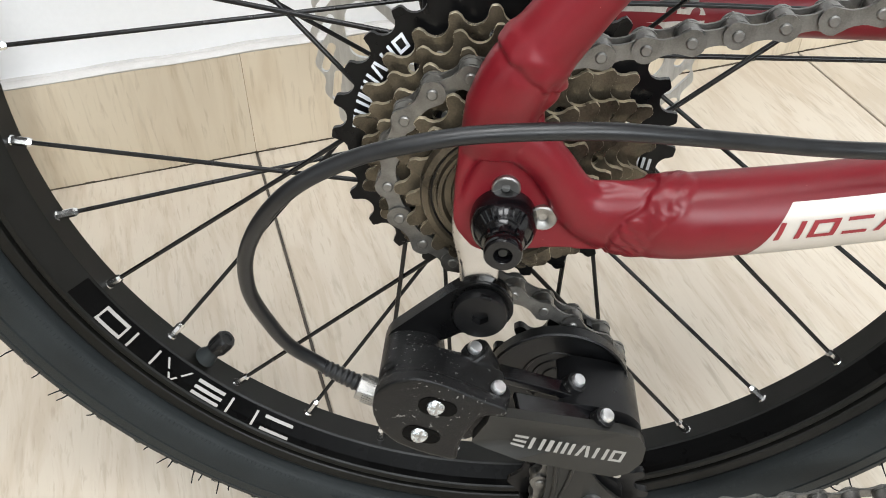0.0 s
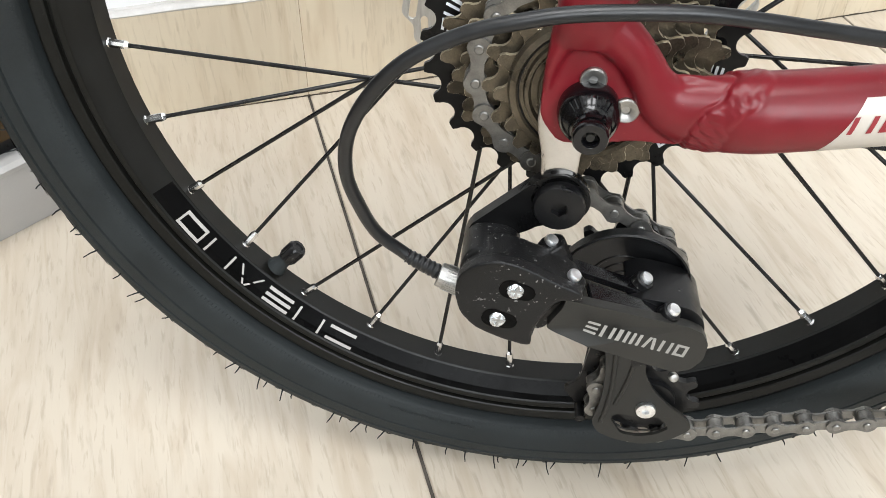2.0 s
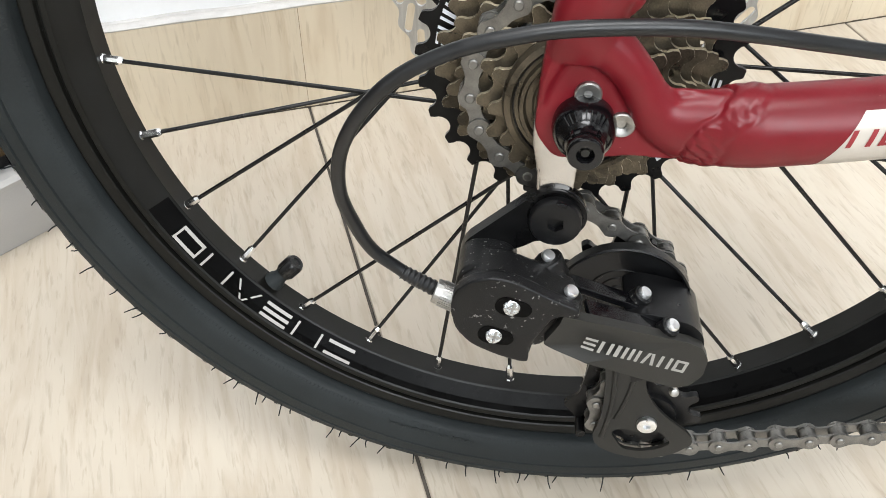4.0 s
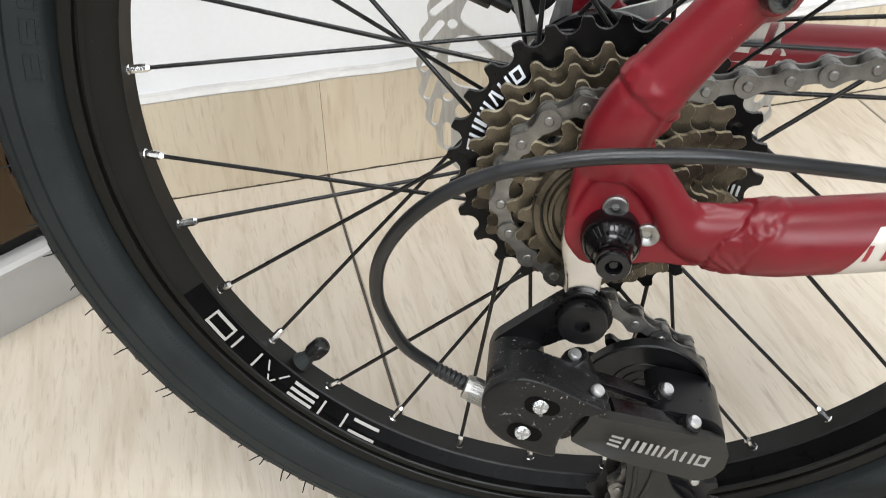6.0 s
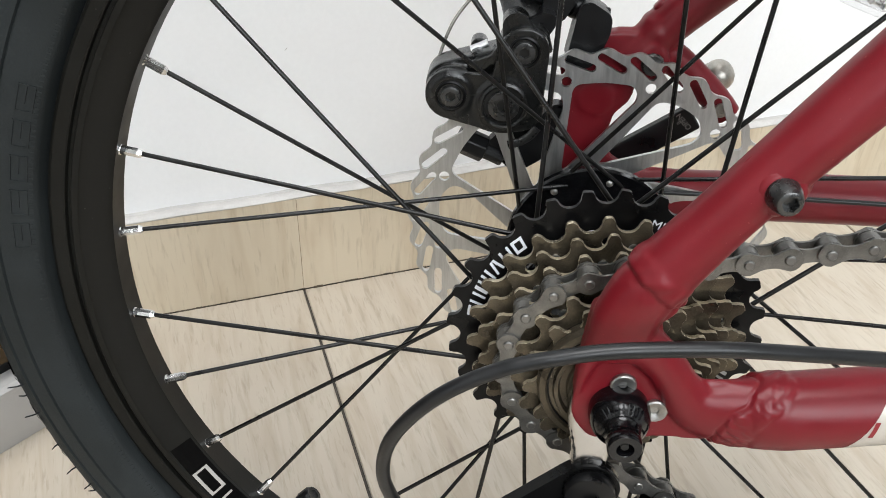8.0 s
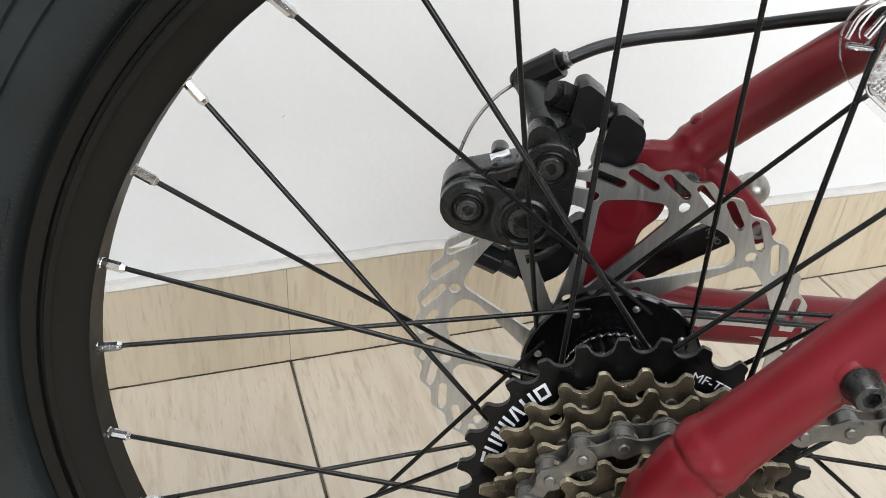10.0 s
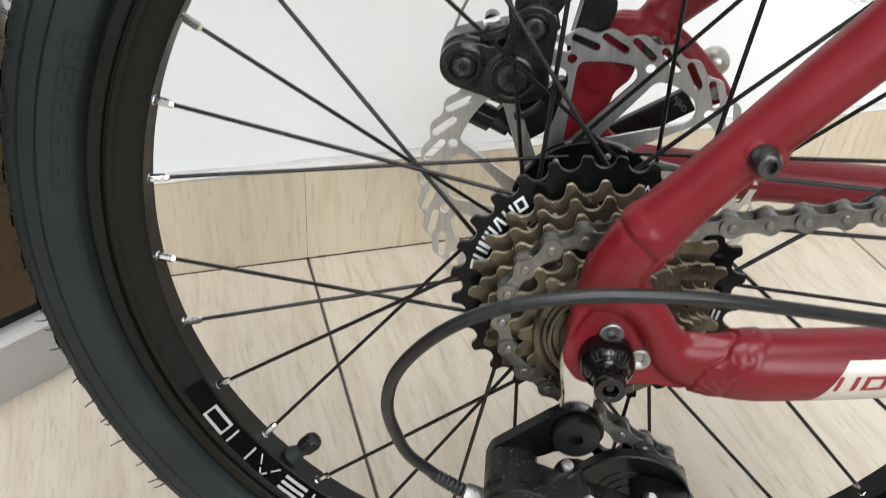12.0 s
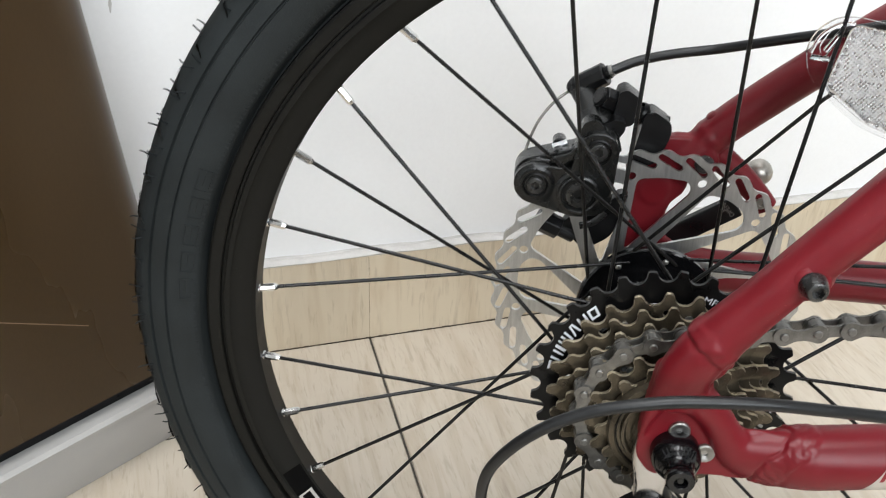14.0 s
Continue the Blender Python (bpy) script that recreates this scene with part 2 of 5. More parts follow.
def revolve(bm, profile, n=48, centre=(0, 0, 0), axis=(0, 1, 0), close=False):
    """Turn (radius, along) pairs in mm about an axis through centre."""
    m = Matrix.Translation(mm(*centre)) @ frame_on(axis)
    rings = []
    for r, y in profile:
        if r < 1e-6:
            rings.append([bm.verts.new(m @ mm(0, y, 0))])
        else:
            rings.append([bm.verts.new(m @ mm(r * math.cos(2 * math.pi * i / n), y, r * math.sin(2 * math.pi * i / n))) for i in range(n)])
    pairs = list(zip(rings, rings[1:])) + ([(rings[-1], rings[0])] if close else [])
    for a, b in pairs:
        for i in range(n):
            j = (i + 1) % n
            if len(a) == 1 and len(b) == 1:
                continue
            if len(a) == 1:
                bm.faces.new((a[0], b[j], b[i]))
            elif len(b) == 1:
                bm.faces.new((a[i], a[j], b[0]))
            else:
                bm.faces.new((a[i], a[j], b[j], b[i]))
    bmesh.ops.recalc_face_normals(bm, faces=bm.faces)


def rod(bm, a, b, r, n=10, r2=None):
    """A closed round bar between two places in mm."""
    a, b = Vector(a), Vector(b)
    d = b - a
    r2 = r if r2 is None else r2
    revolve(bm, [(0, 0), (r, 0), (r2, d.length), (0, d.length)], n, a, d)


def smooth_line(points, per=8):
    """Catmull-Rom through the points."""
    pts = [Vector(p) for p in points]
    ext = [2 * pts[0] - pts[1]] + pts + [2 * pts[-1] - pts[-2]]
    out = []
    for i in range(1, len(ext) - 2):
        p0, p1, p2, p3 = ext[i - 1:i + 3]
        for k in range(per):
            t = k / per
            out.append(0.5 * ((2 * p1) + (p2 - p0) * t + (2 * p0 - 5 * p1 + 4 * p2 - p3) * t * t + (3 * p1 - p0 - 3 * p2 + p3) * t ** 3))
    out.append(pts[-1])
    return out


def sweep(bm, line, radius, n=16, flat=1.0, caps=True):
    """A tube along a line in mm. radius: a number, or a function of 0..1 that gives (across, deep)."""
    line = [Vector(p) for p in line]
    rings, side = [], None
    for i, p in enumerate(line):
        t = (line[min(i + 1, len(line) - 1)] - line[max(i - 1, 0)]).normalized()
        if side is None:
            side = t.cross(Vector((0, 1, 0)))
            if side.length < 0.1:
                side = t.cross(Vector((1, 0, 0)))
        side = (side - t * side.dot(t)).normalized()
        up = t.cross(side)
        ra, rb = radius(i / (len(line) - 1)) if callable(radius) else (radius, radius * flat)
        rings.append([bm.verts.new((p + side * (ra * math.cos(2 * math.pi * k / n)) + up * (rb * math.sin(2 * math.pi * k / n))) * 0.001) for k in range(n)])
    for a, b in zip(rings, rings[1:]):
        for k in range(n):
            bm.faces.new((a[k], a[(k + 1) % n], b[(k + 1) % n], b[k]))
    if caps:
        bm.faces.new(rings[0])
        bm.faces.new(rings[-1])
    bmesh.ops.recalc_face_normals(bm, faces=bm.faces)


def rounded(points, r, n=5):
    """A closed outline with its corners rounded by about r."""
    pts = [Vector((p[0], p[1])) for p in points]
    out = []
    for i, p in enumerate(pts):
        a, b = pts[i - 1] - p, pts[(i + 1) % len(pts)] - p
        d = min(r, a.length * 0.48, b.length * 0.48)
        a, b = p + a.normalized() * d, p + b.normalized() * d
        for k in range(n + 1):
            t = k / n
            q = a * (1 - t) ** 2 + p * (2 * t * (1 - t)) + b * t * t
            out.append((q.x, q.y))
    return out


def circle(x, z, r, n=16, start=0.0):
    return [(x + r * math.cos(start + 2 * math.pi * i / n), z + r * math.sin(start + 2 * math.pi * i / n)) for i in range(n)]


def plate(bm, outline, y0, y1, holes=(), tilt=None):
    """A flat plate in the x-z plane from y0 to y1, in mm, with holes. tilt: y as a function of (x, z, y)."""
    loops = [list(outline)] + [list(h) for h in holes]
    tris = geometry_tess([[Vector((p[0], p[1], 0)) for p in loop] for loop in loops])
    flat = [p for loop in loops for p in loop]
    put = (lambda p, y: mm(p[0], tilt(p[0], p[1], y), p[1])) if tilt else (lambda p, y: mm(p[0], y, p[1]))
    top = [bm.verts.new(put(p, y0)) for p in flat]
    low = [bm.verts.new(put(p, y1)) for p in flat]
    faces = []
    for t in tris:
        if len(set(t)) == 3:
            try:
                faces.append(bm.faces.new([top[i] for i in t]))
                faces.append(bm.faces.new([low[i] for i in reversed(t)]))
            except ValueError:
                pass
    base = 0
    for loop in loops:
        k = len(loop)
        for i in range(k):
            a, b = base + i, base + (i + 1) % k
            faces.append(bm.faces.new((top[a], top[b], low[b], low[a])))
        base += k
    bmesh.ops.recalc_face_normals(bm, faces=faces)


def fused(bm, voxel, rounds):
    """One skin over overlapping solids, with its inner corners filled. voxel in mm."""
    me = bpy.data.meshes.new("blank")
    bm.to_mesh(me)
    bm.free()
    tmp = bpy.data.objects.new("blank", me)
    scene.collection.objects.link(tmp)
    skin = tmp.modifiers.new("skin", "REMESH")
    skin.mode, skin.voxel_size = "VOXEL", voxel * 0.001
    fill = tmp.modifiers.new("fill", "SMOOTH")
    fill.factor, fill.iterations = 0.5, rounds
    made = bpy.data.meshes.new_from_object(tmp.evaluated_get(bpy.context.evaluated_depsgraph_get()))
    bpy.data.objects.remove(tmp)
    bpy.data.meshes.remove(me)
    out = bmesh.new()
    out.from_mesh(made)
    bpy.data.meshes.remove(made)
    return out


def ripple(bm, rise):
    """Moves a skin along its normals by rise(place) in mm."""
    bm.normal_update()
    for v, d in [(v, v.normal * (rise(v.co * 1000) * 0.001)) for v in bm.verts]:
        v.co += d


def split_skin(bm, sort, planes):
    """Cuts a skin along planes (place in mm, normal) and parts it by sort(face centre in mm); each part keeps the whole skin's normals."""
    for place, normal in planes:
        bmesh.ops.bisect_plane(bm, geom=bm.verts[:] + bm.edges[:] + bm.faces[:], dist=1e-7, plane_co=mm(*place), plane_no=normal)
    bm.normal_update()
    made = {}
    for f in bm.faces:
        key = sort(f.calc_center_median() * 1000)
        out, known, normals = made.setdefault(key, (bmesh.new(), {}, []))
        vs = []
        for v in f.verts:
            if v not in known:
                known[v] = out.verts.new(v.co)
                normals.append(v.normal.copy())
            vs.append(known[v])
        out.faces.new(vs)
    bm.free()
    return {k: (v[0], v[2]) for k, v in made.items()}


def skin_part(name, skin, mat, parent, label):
    """One piece of a parted skin, shaded without a seam."""
    ob = part(name, skin[0], mat, parent, label, smooth=180)
    ob.data.normals_split_custom_set_from_vertices(skin[1])
    return ob


def at_step(values, t):
    """Reads a table of pairs at 0..1, with straight lines between."""
    f = t * (len(values) - 1)
    i = min(len(values) - 2, int(f))
    return tuple(a + (b - a) * (f - i) for a, b in zip(values[i], values[i + 1]))


def plain_marks(kinds, stroke=0.24, gap=0.28):
    """A row of plain bar marks in place of a maker's name: for each mark its corners, along 0..1 and up 0..1."""
    wide = {"three": 0.95, "pair": 1.0, "one": 0.34, "triple": 1.3, "lean": 1.05, "ring": 1.05, "half": 0.95}
    total = sum(wide[k] for k in kinds) + gap * (len(kinds) - 1)
    out, u = [], 0.0
    for k in kinds:
        w, t = wide[k], stroke
        box_ = lambda a, b, c, d: [(a, c), (b, c), (b, d), (a, d)]
        shapes = {"three": [box_(0, w, 0, 0.2), box_(0, w, 0.4, 0.6), box_(0, w, 0.8, 1)],
                  "pair": [box_(0, t, 0, 1), box_(w - t, w, 0, 1)],
                  "one": [box_(0, w, 0, 1)],
                  "triple": [box_(0, t, 0, 1), box_(w / 2 - t / 2, w / 2 + t / 2, 0, 1), box_(w - t, w, 0, 1)],
                  "lean": [[(0, 0), (t, 0), (w * 0.5, 1), (w * 0.5 - t, 1)], [(w - t, 0), (w, 0), (w * 0.5 + t, 1), (w * 0.5, 1)]],
                  "half": [box_(0, w, 0.8, 1), box_(0, w, 0, 0.2)],
                  "ring": [box_(0, w, 0, 0.2), box_(0, w, 0.8, 1), box_(0, t, 0.2, 0.8), box_(w - t, w, 0.2, 0.8)]}[k]
        out.append([[((u + a) / total, b) for a, b in q] for q in shapes])
        u += w + gap
    return out


NAME_MARKS = ("three", "pair", "one", "triple", "lean", "pair", "ring")


def polar(r, deg):
    return (r * math.cos(radians(deg)), r * math.sin(radians(deg)))


# ---------------------------------------------------------------- room
WALL_Y, JOINT_X, TILE, SKIRT_H = 0.3454, -0.0683, 0.506, 0.0926


def room_box(name, lo, hi, mat, label, category):
    bm = bmesh.new()
    box(bm, lo, hi)
    ob = part(name, bm, mat, smooth=0)
    return tagged(ob, label, category, kind="structure")


floor = room_box("floor", (-2.4, -2.5, -0.06), (2.6, 0.50, -0.0022), GROUT, "tiled floor with dark grout lines", "floor")
wall_north = room_box("wall_north", (-2.4, WALL_Y + 0.0095, -0.06), (2.6, WALL_Y + 0.16, 2.7), WALL_PAINT, "white painted plaster wall above the skirting", "wall")
room_box("wall_west", (-2.5, -2.5, -0.06), (-2.4, 0.5, 2.7), WALL_PAINT, "white painted plaster wall", "wall")
room_box("wall_east", (2.6, -2.5, -0.06), (2.7, 0.5, 2.7), WALL_PAINT, "white painted plaster wall", "wall")
room_box("ceiling", (-2.5, -2.6, 2.7), (2.7, 0.51, 2.8), WALL_PAINT, "plain white ceiling", "ceiling")
# unseen wall behind the camera, added dark to keep reflections in black parts low
bm = bmesh.new()
for lo, hi in (((-2.5, -2.6, -0.06), (-1.15, -2.5, 2.7)), ((1.15, -2.6, -0.06), (2.7, -2.5, 2.7)),
               ((-1.15, -2.6, -0.06), (1.15, -2.5, 1.05)), ((-1.15, -2.6, 2.45), (1.15, -2.5, 2.7))):
    box(bm, lo, hi)
tagged(part("unseen_dark_south", bm, UNSEEN_DARK, smooth=0), "added unseen dark wall that keeps reflections dark, open for the window light", "wall", kind="structure")

# a faint smear and a nick in the paint
for x, z, w, h, turn in ((-0.2445, 0.315, 0.0010, 0.0050, 6), (-0.0644, 0.2092, 0.0003, 0.0014, 50)):
    bm = bmesh.new()
    m = Matrix.Translation((x, WALL_Y + 0.0094, z)) @ Euler((0, radians(turn), 0)).to_matrix().to_4x4()
    ring = [bm.verts.new(m @ Vector((w * math.cos(a) * (1 + 0.3 * math.sin(3 * a)), 0, h * math.sin(a)))) for a in (2 * math.pi * k / 14 for k in range(14))]
    tip = bm.verts.new(m @ Vector((0, -0.0002, 0)))
    for k in range(14):
        bm.faces.new((ring[k], ring[(k + 1) % 14], tip))
    bmesh.ops.recalc_face_normals(bm, faces=bm.faces)
    part("wall_scuff", bm, SEALANT, wall_north, "small beige scuff on the paint", smooth=60)

# ---------------------------------------------------------------- bicycle
AXLE = Matrix.Translation((0, 0, 0.2499)) @ Matrix((
    (0.92982, 0.36800, 0.00113, 0), (-0.36596, 0.92433, 0.10808, 0), (0.03873, -0.10091, 0.99414, 0), (0, 0, 0, 1)))
bike = new("bicycle")
bike.matrix_world = AXLE
tagged(bike, "dark red city bicycle leaning on its kickstand, rear wheel and gears", "bicycle")

SPOKES, SPOKE_START, RIM_IN = 32, 150.945, 190.6


def make_rim():
    prof = [(190.7, 5.9), (191.0, 6.3), (193.0, 7.6), (197.5, 10.6), (200.6, 12.2), (201.2, 12.9), (203.4, 13.2), (203.9, 12.9), (204.3, 11.3), (205.5, 11.3), (205.9, 13.2), (206.5, 13.7), (210.6, 14.2),
            (211.8, 13.7), (212.2, 12.6), (212.2, 9.6), (204.0, 9.6)]
    loop = [(190.8, 0.0)] + prof + [(202.0, 0.0)] + [(r, -y) for r, y in reversed(prof)]
    bm = bmesh.new()
    revolve(bm, loop, 160, close=True)
    rim = part("rim", bm, RIM_BLACK, bike, "satin black deep rim", smooth=25)
    # glossy sticker strip with its row of outlined block letters
    bm = bmesh.new()
    strip(bm, 191.6, 200.4, 204.3, 338.0)
    part("rim_sticker", bm, STICKER_AND_SHADE, rim, "glossy black sticker strip", smooth=0)
    for i, k in enumerate(("ring", "pair", "lean", "three", "pair", "half")):
        a0, w, lo, hi = 208.9 + 5.3 * i, 4.2, 193.2, 199.9
        bm = bmesh.new()
        for q in plain_marks((k,), 0.08)[0]:
            us, vs = [u for u, v in q], [v for u, v in q]
            if k == "lean":
                bm.faces.new([bm.verts.new(mm(polar(lo + (hi - lo) * v, a0 + w * u)[0], rim_y(lo + (hi - lo) * v) - 0.3, polar(lo + (hi - lo) * v, a0 + w * u)[1])) for u, v in q])
            else:
                strip(bm, lo + (hi - lo) * min(vs), lo + (hi - lo) * max(vs), a0 + w * min(us), a0 + w * max(us), 0.25)
        bmesh.ops.recalc_face_normals(bm, faces=bm.faces)
        part("sticker_mark", bm, SILVER_INK, rim, "silver bar mark", smooth=0)
    return rim


def rim_y(r):
    return -(7.6 + (r - 193.0) * (3.0 / 4.5)) if r < 197.5 else -(10.6 + (r - 197.5) * (1.6 / 3.1))


def strip(bm, r0, r1, a0, a1, lift=0.12):
    n = max(1, int((a1 - a0) / 0.8))
    rows = []
    for i in range(n + 1):
        a = a0 + (a1 - a0) * i / n
        rows.append([bm.verts.new(mm(polar(r, a)[0], rim_y(r) - lift, polar(r, a)[1])) for r in ((r0, 197.5, r1) if r0 < 197.4 < r1 - 0.1 else (r0, r1))])
    for p, q in zip(rows, rows[1:]):
        for s in range(len(p) - 1):
            bm.faces.new((p[s], p[s + 1], q[s + 1], q[s]))
    bmesh.ops.recalc_face_normals(bm, faces=bm.faces)


def make_tyre():
    half = [(203.5, 9.0), (209.5, 9.2), (213.0, 9.6), (213.9, 11.6), (214.2, 15.4), (214.9, 17.2), (215.8, 18.1), (217.2, 18.9), (219.5, 19.9), (223.5, 20.7), (228.0, 21.0),
            (228.3, 19.7), (228.9, 19.7), (229.5, 20.8), (232.5, 20.2), (236.2, 19.2), (236.6, 17.6), (237.2, 17.5), (238.0, 18.7), (241.0, 17.4), (243.6, 15.8), (245.2, 13.6), (247.6, 9.8), (249.2, 5.2), (249.9, 0.0)]
    loop = half + [(r, -y) for r, y in reversed(half[:-1])] + [(204.5, 0)]
    bm = bmesh.new()
    revolve(bm, loop, 200, close=True)
    tyre = part("tyre", bm, RUBBER, bike, "black rubber street tyre with moulding whiskers", smooth=28)
    # ribbed band above the bead
    bm = bmesh.new()
    for i in range(620):
        a = 360 * i / 620
        x, z = polar(216.6, a)
        m = Matrix.Translation(mm(x, -18.62, z)) @ Euler((0, -radians(a), 0)).to_matrix().to_4x4() @ Euler((0, 0, radians(-15))).to_matrix().to_4x4()
        box(bm, mm(-1.3, -0.045, -0.3), mm(1.3, 0.045, 0.3), m)
    tagged(part("ribbed_band", bm, RUBBER, tyre, smooth=0), kind="stuff")
    # shoulder cuts of the tread, laid on as near-black strips for their shade
    bm = bmesh.new()
    for i in range(72):
        a = 5.0 * i
        for s in (-1, 1):
            pts = [(241.5, 17.25, 0.0), (244.4, 15.0, 0.35), (246.6, 11.7, 0.3), (247.2, 10.7, 1.7), (248.7, 7.0, 2.1), (249.4, 4.0, 0.9)]
            line = []
            for r, y, da in pts:
                x, z = polar(r, a + da * s + (1.25 if s > 0 else 0))
                line.append(mm(x, s * y, z))
            for p, q in zip(line, line[1:]):
                d = (q - p).normalized()
                w = d.cross((p + q).normalized()) * 0.0008
                up = Vector((p.x, 0, p.z)).normalized() * 0.0003 + Vector((0, s * 0.0003, 0))
                bm.faces.new([bm.verts.new(v + up) for v in (p - w, q - w, q + w, p + w)])
    tagged(part("tread_cut_shade", bm, STICKER_AND_SHADE, tyre, smooth=0), kind="stuff")
    # moulding whiskers
    rnd = random.Random(4)
    bm = bmesh.new()
    for i in range(104):
        for s in (-1, 1):
            for twin in (0, 1):
                if rnd.random() < 0.42:
                    continue
                a = 3.4615 * i + twin * 1.05 + rnd.uniform(-0.25, 0.25)
                r, y = (242.6, 16.4) if twin else (240.8, 17.3)
                x, z = polar(r, a)
                out = Vector((x, 0, z)).normalized()
                tang = Vector((-out.z, 0, out.x))
                d = out * rnd.uniform(0.6, 1.0) + Vector((0, s * rnd.uniform(0.2, 0.6), 0)) + tang * rnd.uniform(-0.5, 0.3)
                d.normalize()
                length = rnd.uniform(4.0, 8.2) * (0.6 if twin else 1.0)
                bend = tang * rnd.uniform(-1.2, 1.2) + out * rnd.uniform(-0.6, 0.6)
                p0 = Vector((x, s * y, z))
                sweep(bm, [p0, p0 + d * length * 0.5 + bend * 0.15, p0 + d * length + bend], lambda t: (0.42 - 0.16 * t,) * 2, 5)
    for i in range(100):
        for y in (-6.5, 1.5):
            if rnd.random() < 0.35:
                continue
            a = 3.6 * i + rnd.uniform(-0.4, 0.4)
            x, z = polar(248.6 if y < 0 else 249.6, a)
            out = Vector((x, 0, z)).normalized()
            tang = Vector((-out.z, 0, out.x))
            p0 = Vector((x, y, z))
            tip = p0 + out * rnd.uniform(2.2, 4.6) + tang * rnd.uniform(-1.2, 1.2) + Vector((0, rnd.uniform(-1, 1), 0))
            sweep(bm, [p0, p0.lerp(tip, 0.5) + tang * rnd.uniform(-0.3, 0.3), tip], lambda t: (0.42 - 0.16 * t,) * 2, 5)
    tagged(part("whisker_fringe", bm, RUBBER_DARK, tyre, "thin rubber moulding whiskers", smooth=60), kind="stuff")
    # raised maker's mark drawn as plain outlined blocks on the sidewall
    wall = half[4:10]

    def side_y(r):
        k = next(i for i in range(1, len(wall)) if wall[i][0] >= r)
        f = (r - wall[k - 1][0]) / (wall[k][0] - wall[k - 1][0])
        return -(wall[k - 1][1] + f * (wall[k][1] - wall[k - 1][1]))

    for i in range(5):
        bm = bmesh.new()
        a0, a1, r0, r1 = 155.7 + i * 3.7, 158.5 + i * 3.7, 217.0, 222.9
        da, dr = 0.14, 0.55
        for ra, rb, aa, ab in ((r0, r0 + dr, a0, a1), (r1 - dr, r1, a0, a1), (r0 + dr, r1 - dr, a0, a0 + da), (r0 + dr, r1 - dr, a1 - da, a1), (219.6, 220.2, a0 + da, a1 - 0.9)):
            n = max(1, int((rb - ra) / 1.2))
            for j in range(n):
                ring = [(ra + (rb - ra) * j / n, aa), (ra + (rb - ra) * (j + 1) / n, aa), (ra + (rb - ra) * (j + 1) / n, ab), (ra + (rb - ra) * j / n, ab)]
                low = [bm.verts.new(mm(polar(r, t)[0], side_y(r) + 0.15, polar(r, t)[1])) for r, t in ring]
                top = [bm.verts.new(mm(polar(r, t)[0], side_y(r) - 0.46, polar(r, t)[1])) for r, t in ring]
                bm.faces.new(top)
                for k in range(4):
                    bm.faces.new((low[k], low[(k + 1) % 4], top[(k + 1) % 4], top[k]))
        bmesh.ops.recalc_face_normals(bm, faces=bm.faces)
        part("tyre_mark", bm, RUBBER, tyre, smooth=0)
    arc_text("tyre_lettering", "MADE IN INDONESIA", 4.8, 217.6, 260.0, -19.95, RUBBER, tyre, 0.13, "raised rubber lettering")
    return tyre


def make_spokes():
    hub_r, left_y, right_y = 30.0, 38.0, -18.5
    bm = bmesh.new()
    revolve(bm, [(0, -1.2), (2.3, -1.2), (2.3, 0.4), (1.9, 1.0), (1.9, 7.6), (1.5, 8.6), (1.2, 9.2), (0, 9.2)], 8)
    nipple_me = mesh_of(bm, CHROME, 20)
    bm = bmesh.new()
    revolve(bm, [(0, 0), (1.8, 0), (1.7, 0.5), (1.1, 1.0), (0, 1.2)], 10)
    head_me = mesh_of(bm, DULL_STEEL, 40)
    for k in range(SPOKES):
        a = SPOKE_START + 11.25 * k
        lead = -1 if k % 4 in (1, 2) else 1
        even = k % 2 == 0
        x, z = polar(RIM_IN + 0.6, a)
        rim_p = Vector((x, 0.9 if even else -0.9, z))
        hx, hz = polar(hub_r, a + lead * 62)
        out_side = (1.6 if lead > 0 else -1.6)
        hub_p = Vector((hx, (left_y if even else right_y) + out_side, hz))
        d = (hub_p - rim_p).normalized()
        bm = bmesh.new()
        rod(bm, rim_p + d * 6, hub_p, 0.94, 8)
        # bent elbow with its head at the flange
        rod(bm, hub_p, hub_p + Vector((0, -2.6 if out_side > 0 else 2.6, 0)), 1.0, 8)
        sp = part("spoke", bm, SPOKE, bike, "thin black spoke" if k == 0 else "", smooth=60)
        shared("nipple", nipple_me, sp, Matrix.Translation(rim_p * 0.001) @ frame_on(d), "bright nickel nipple")
        head_y = Vector((0, -3.3 if out_side > 0 else 3.3, 0))
        shared("spoke_head", head_me, sp, Matrix.Translation((hub_p + head_y) * 0.001) @ frame_on(head_y), "dull steel spoke head")


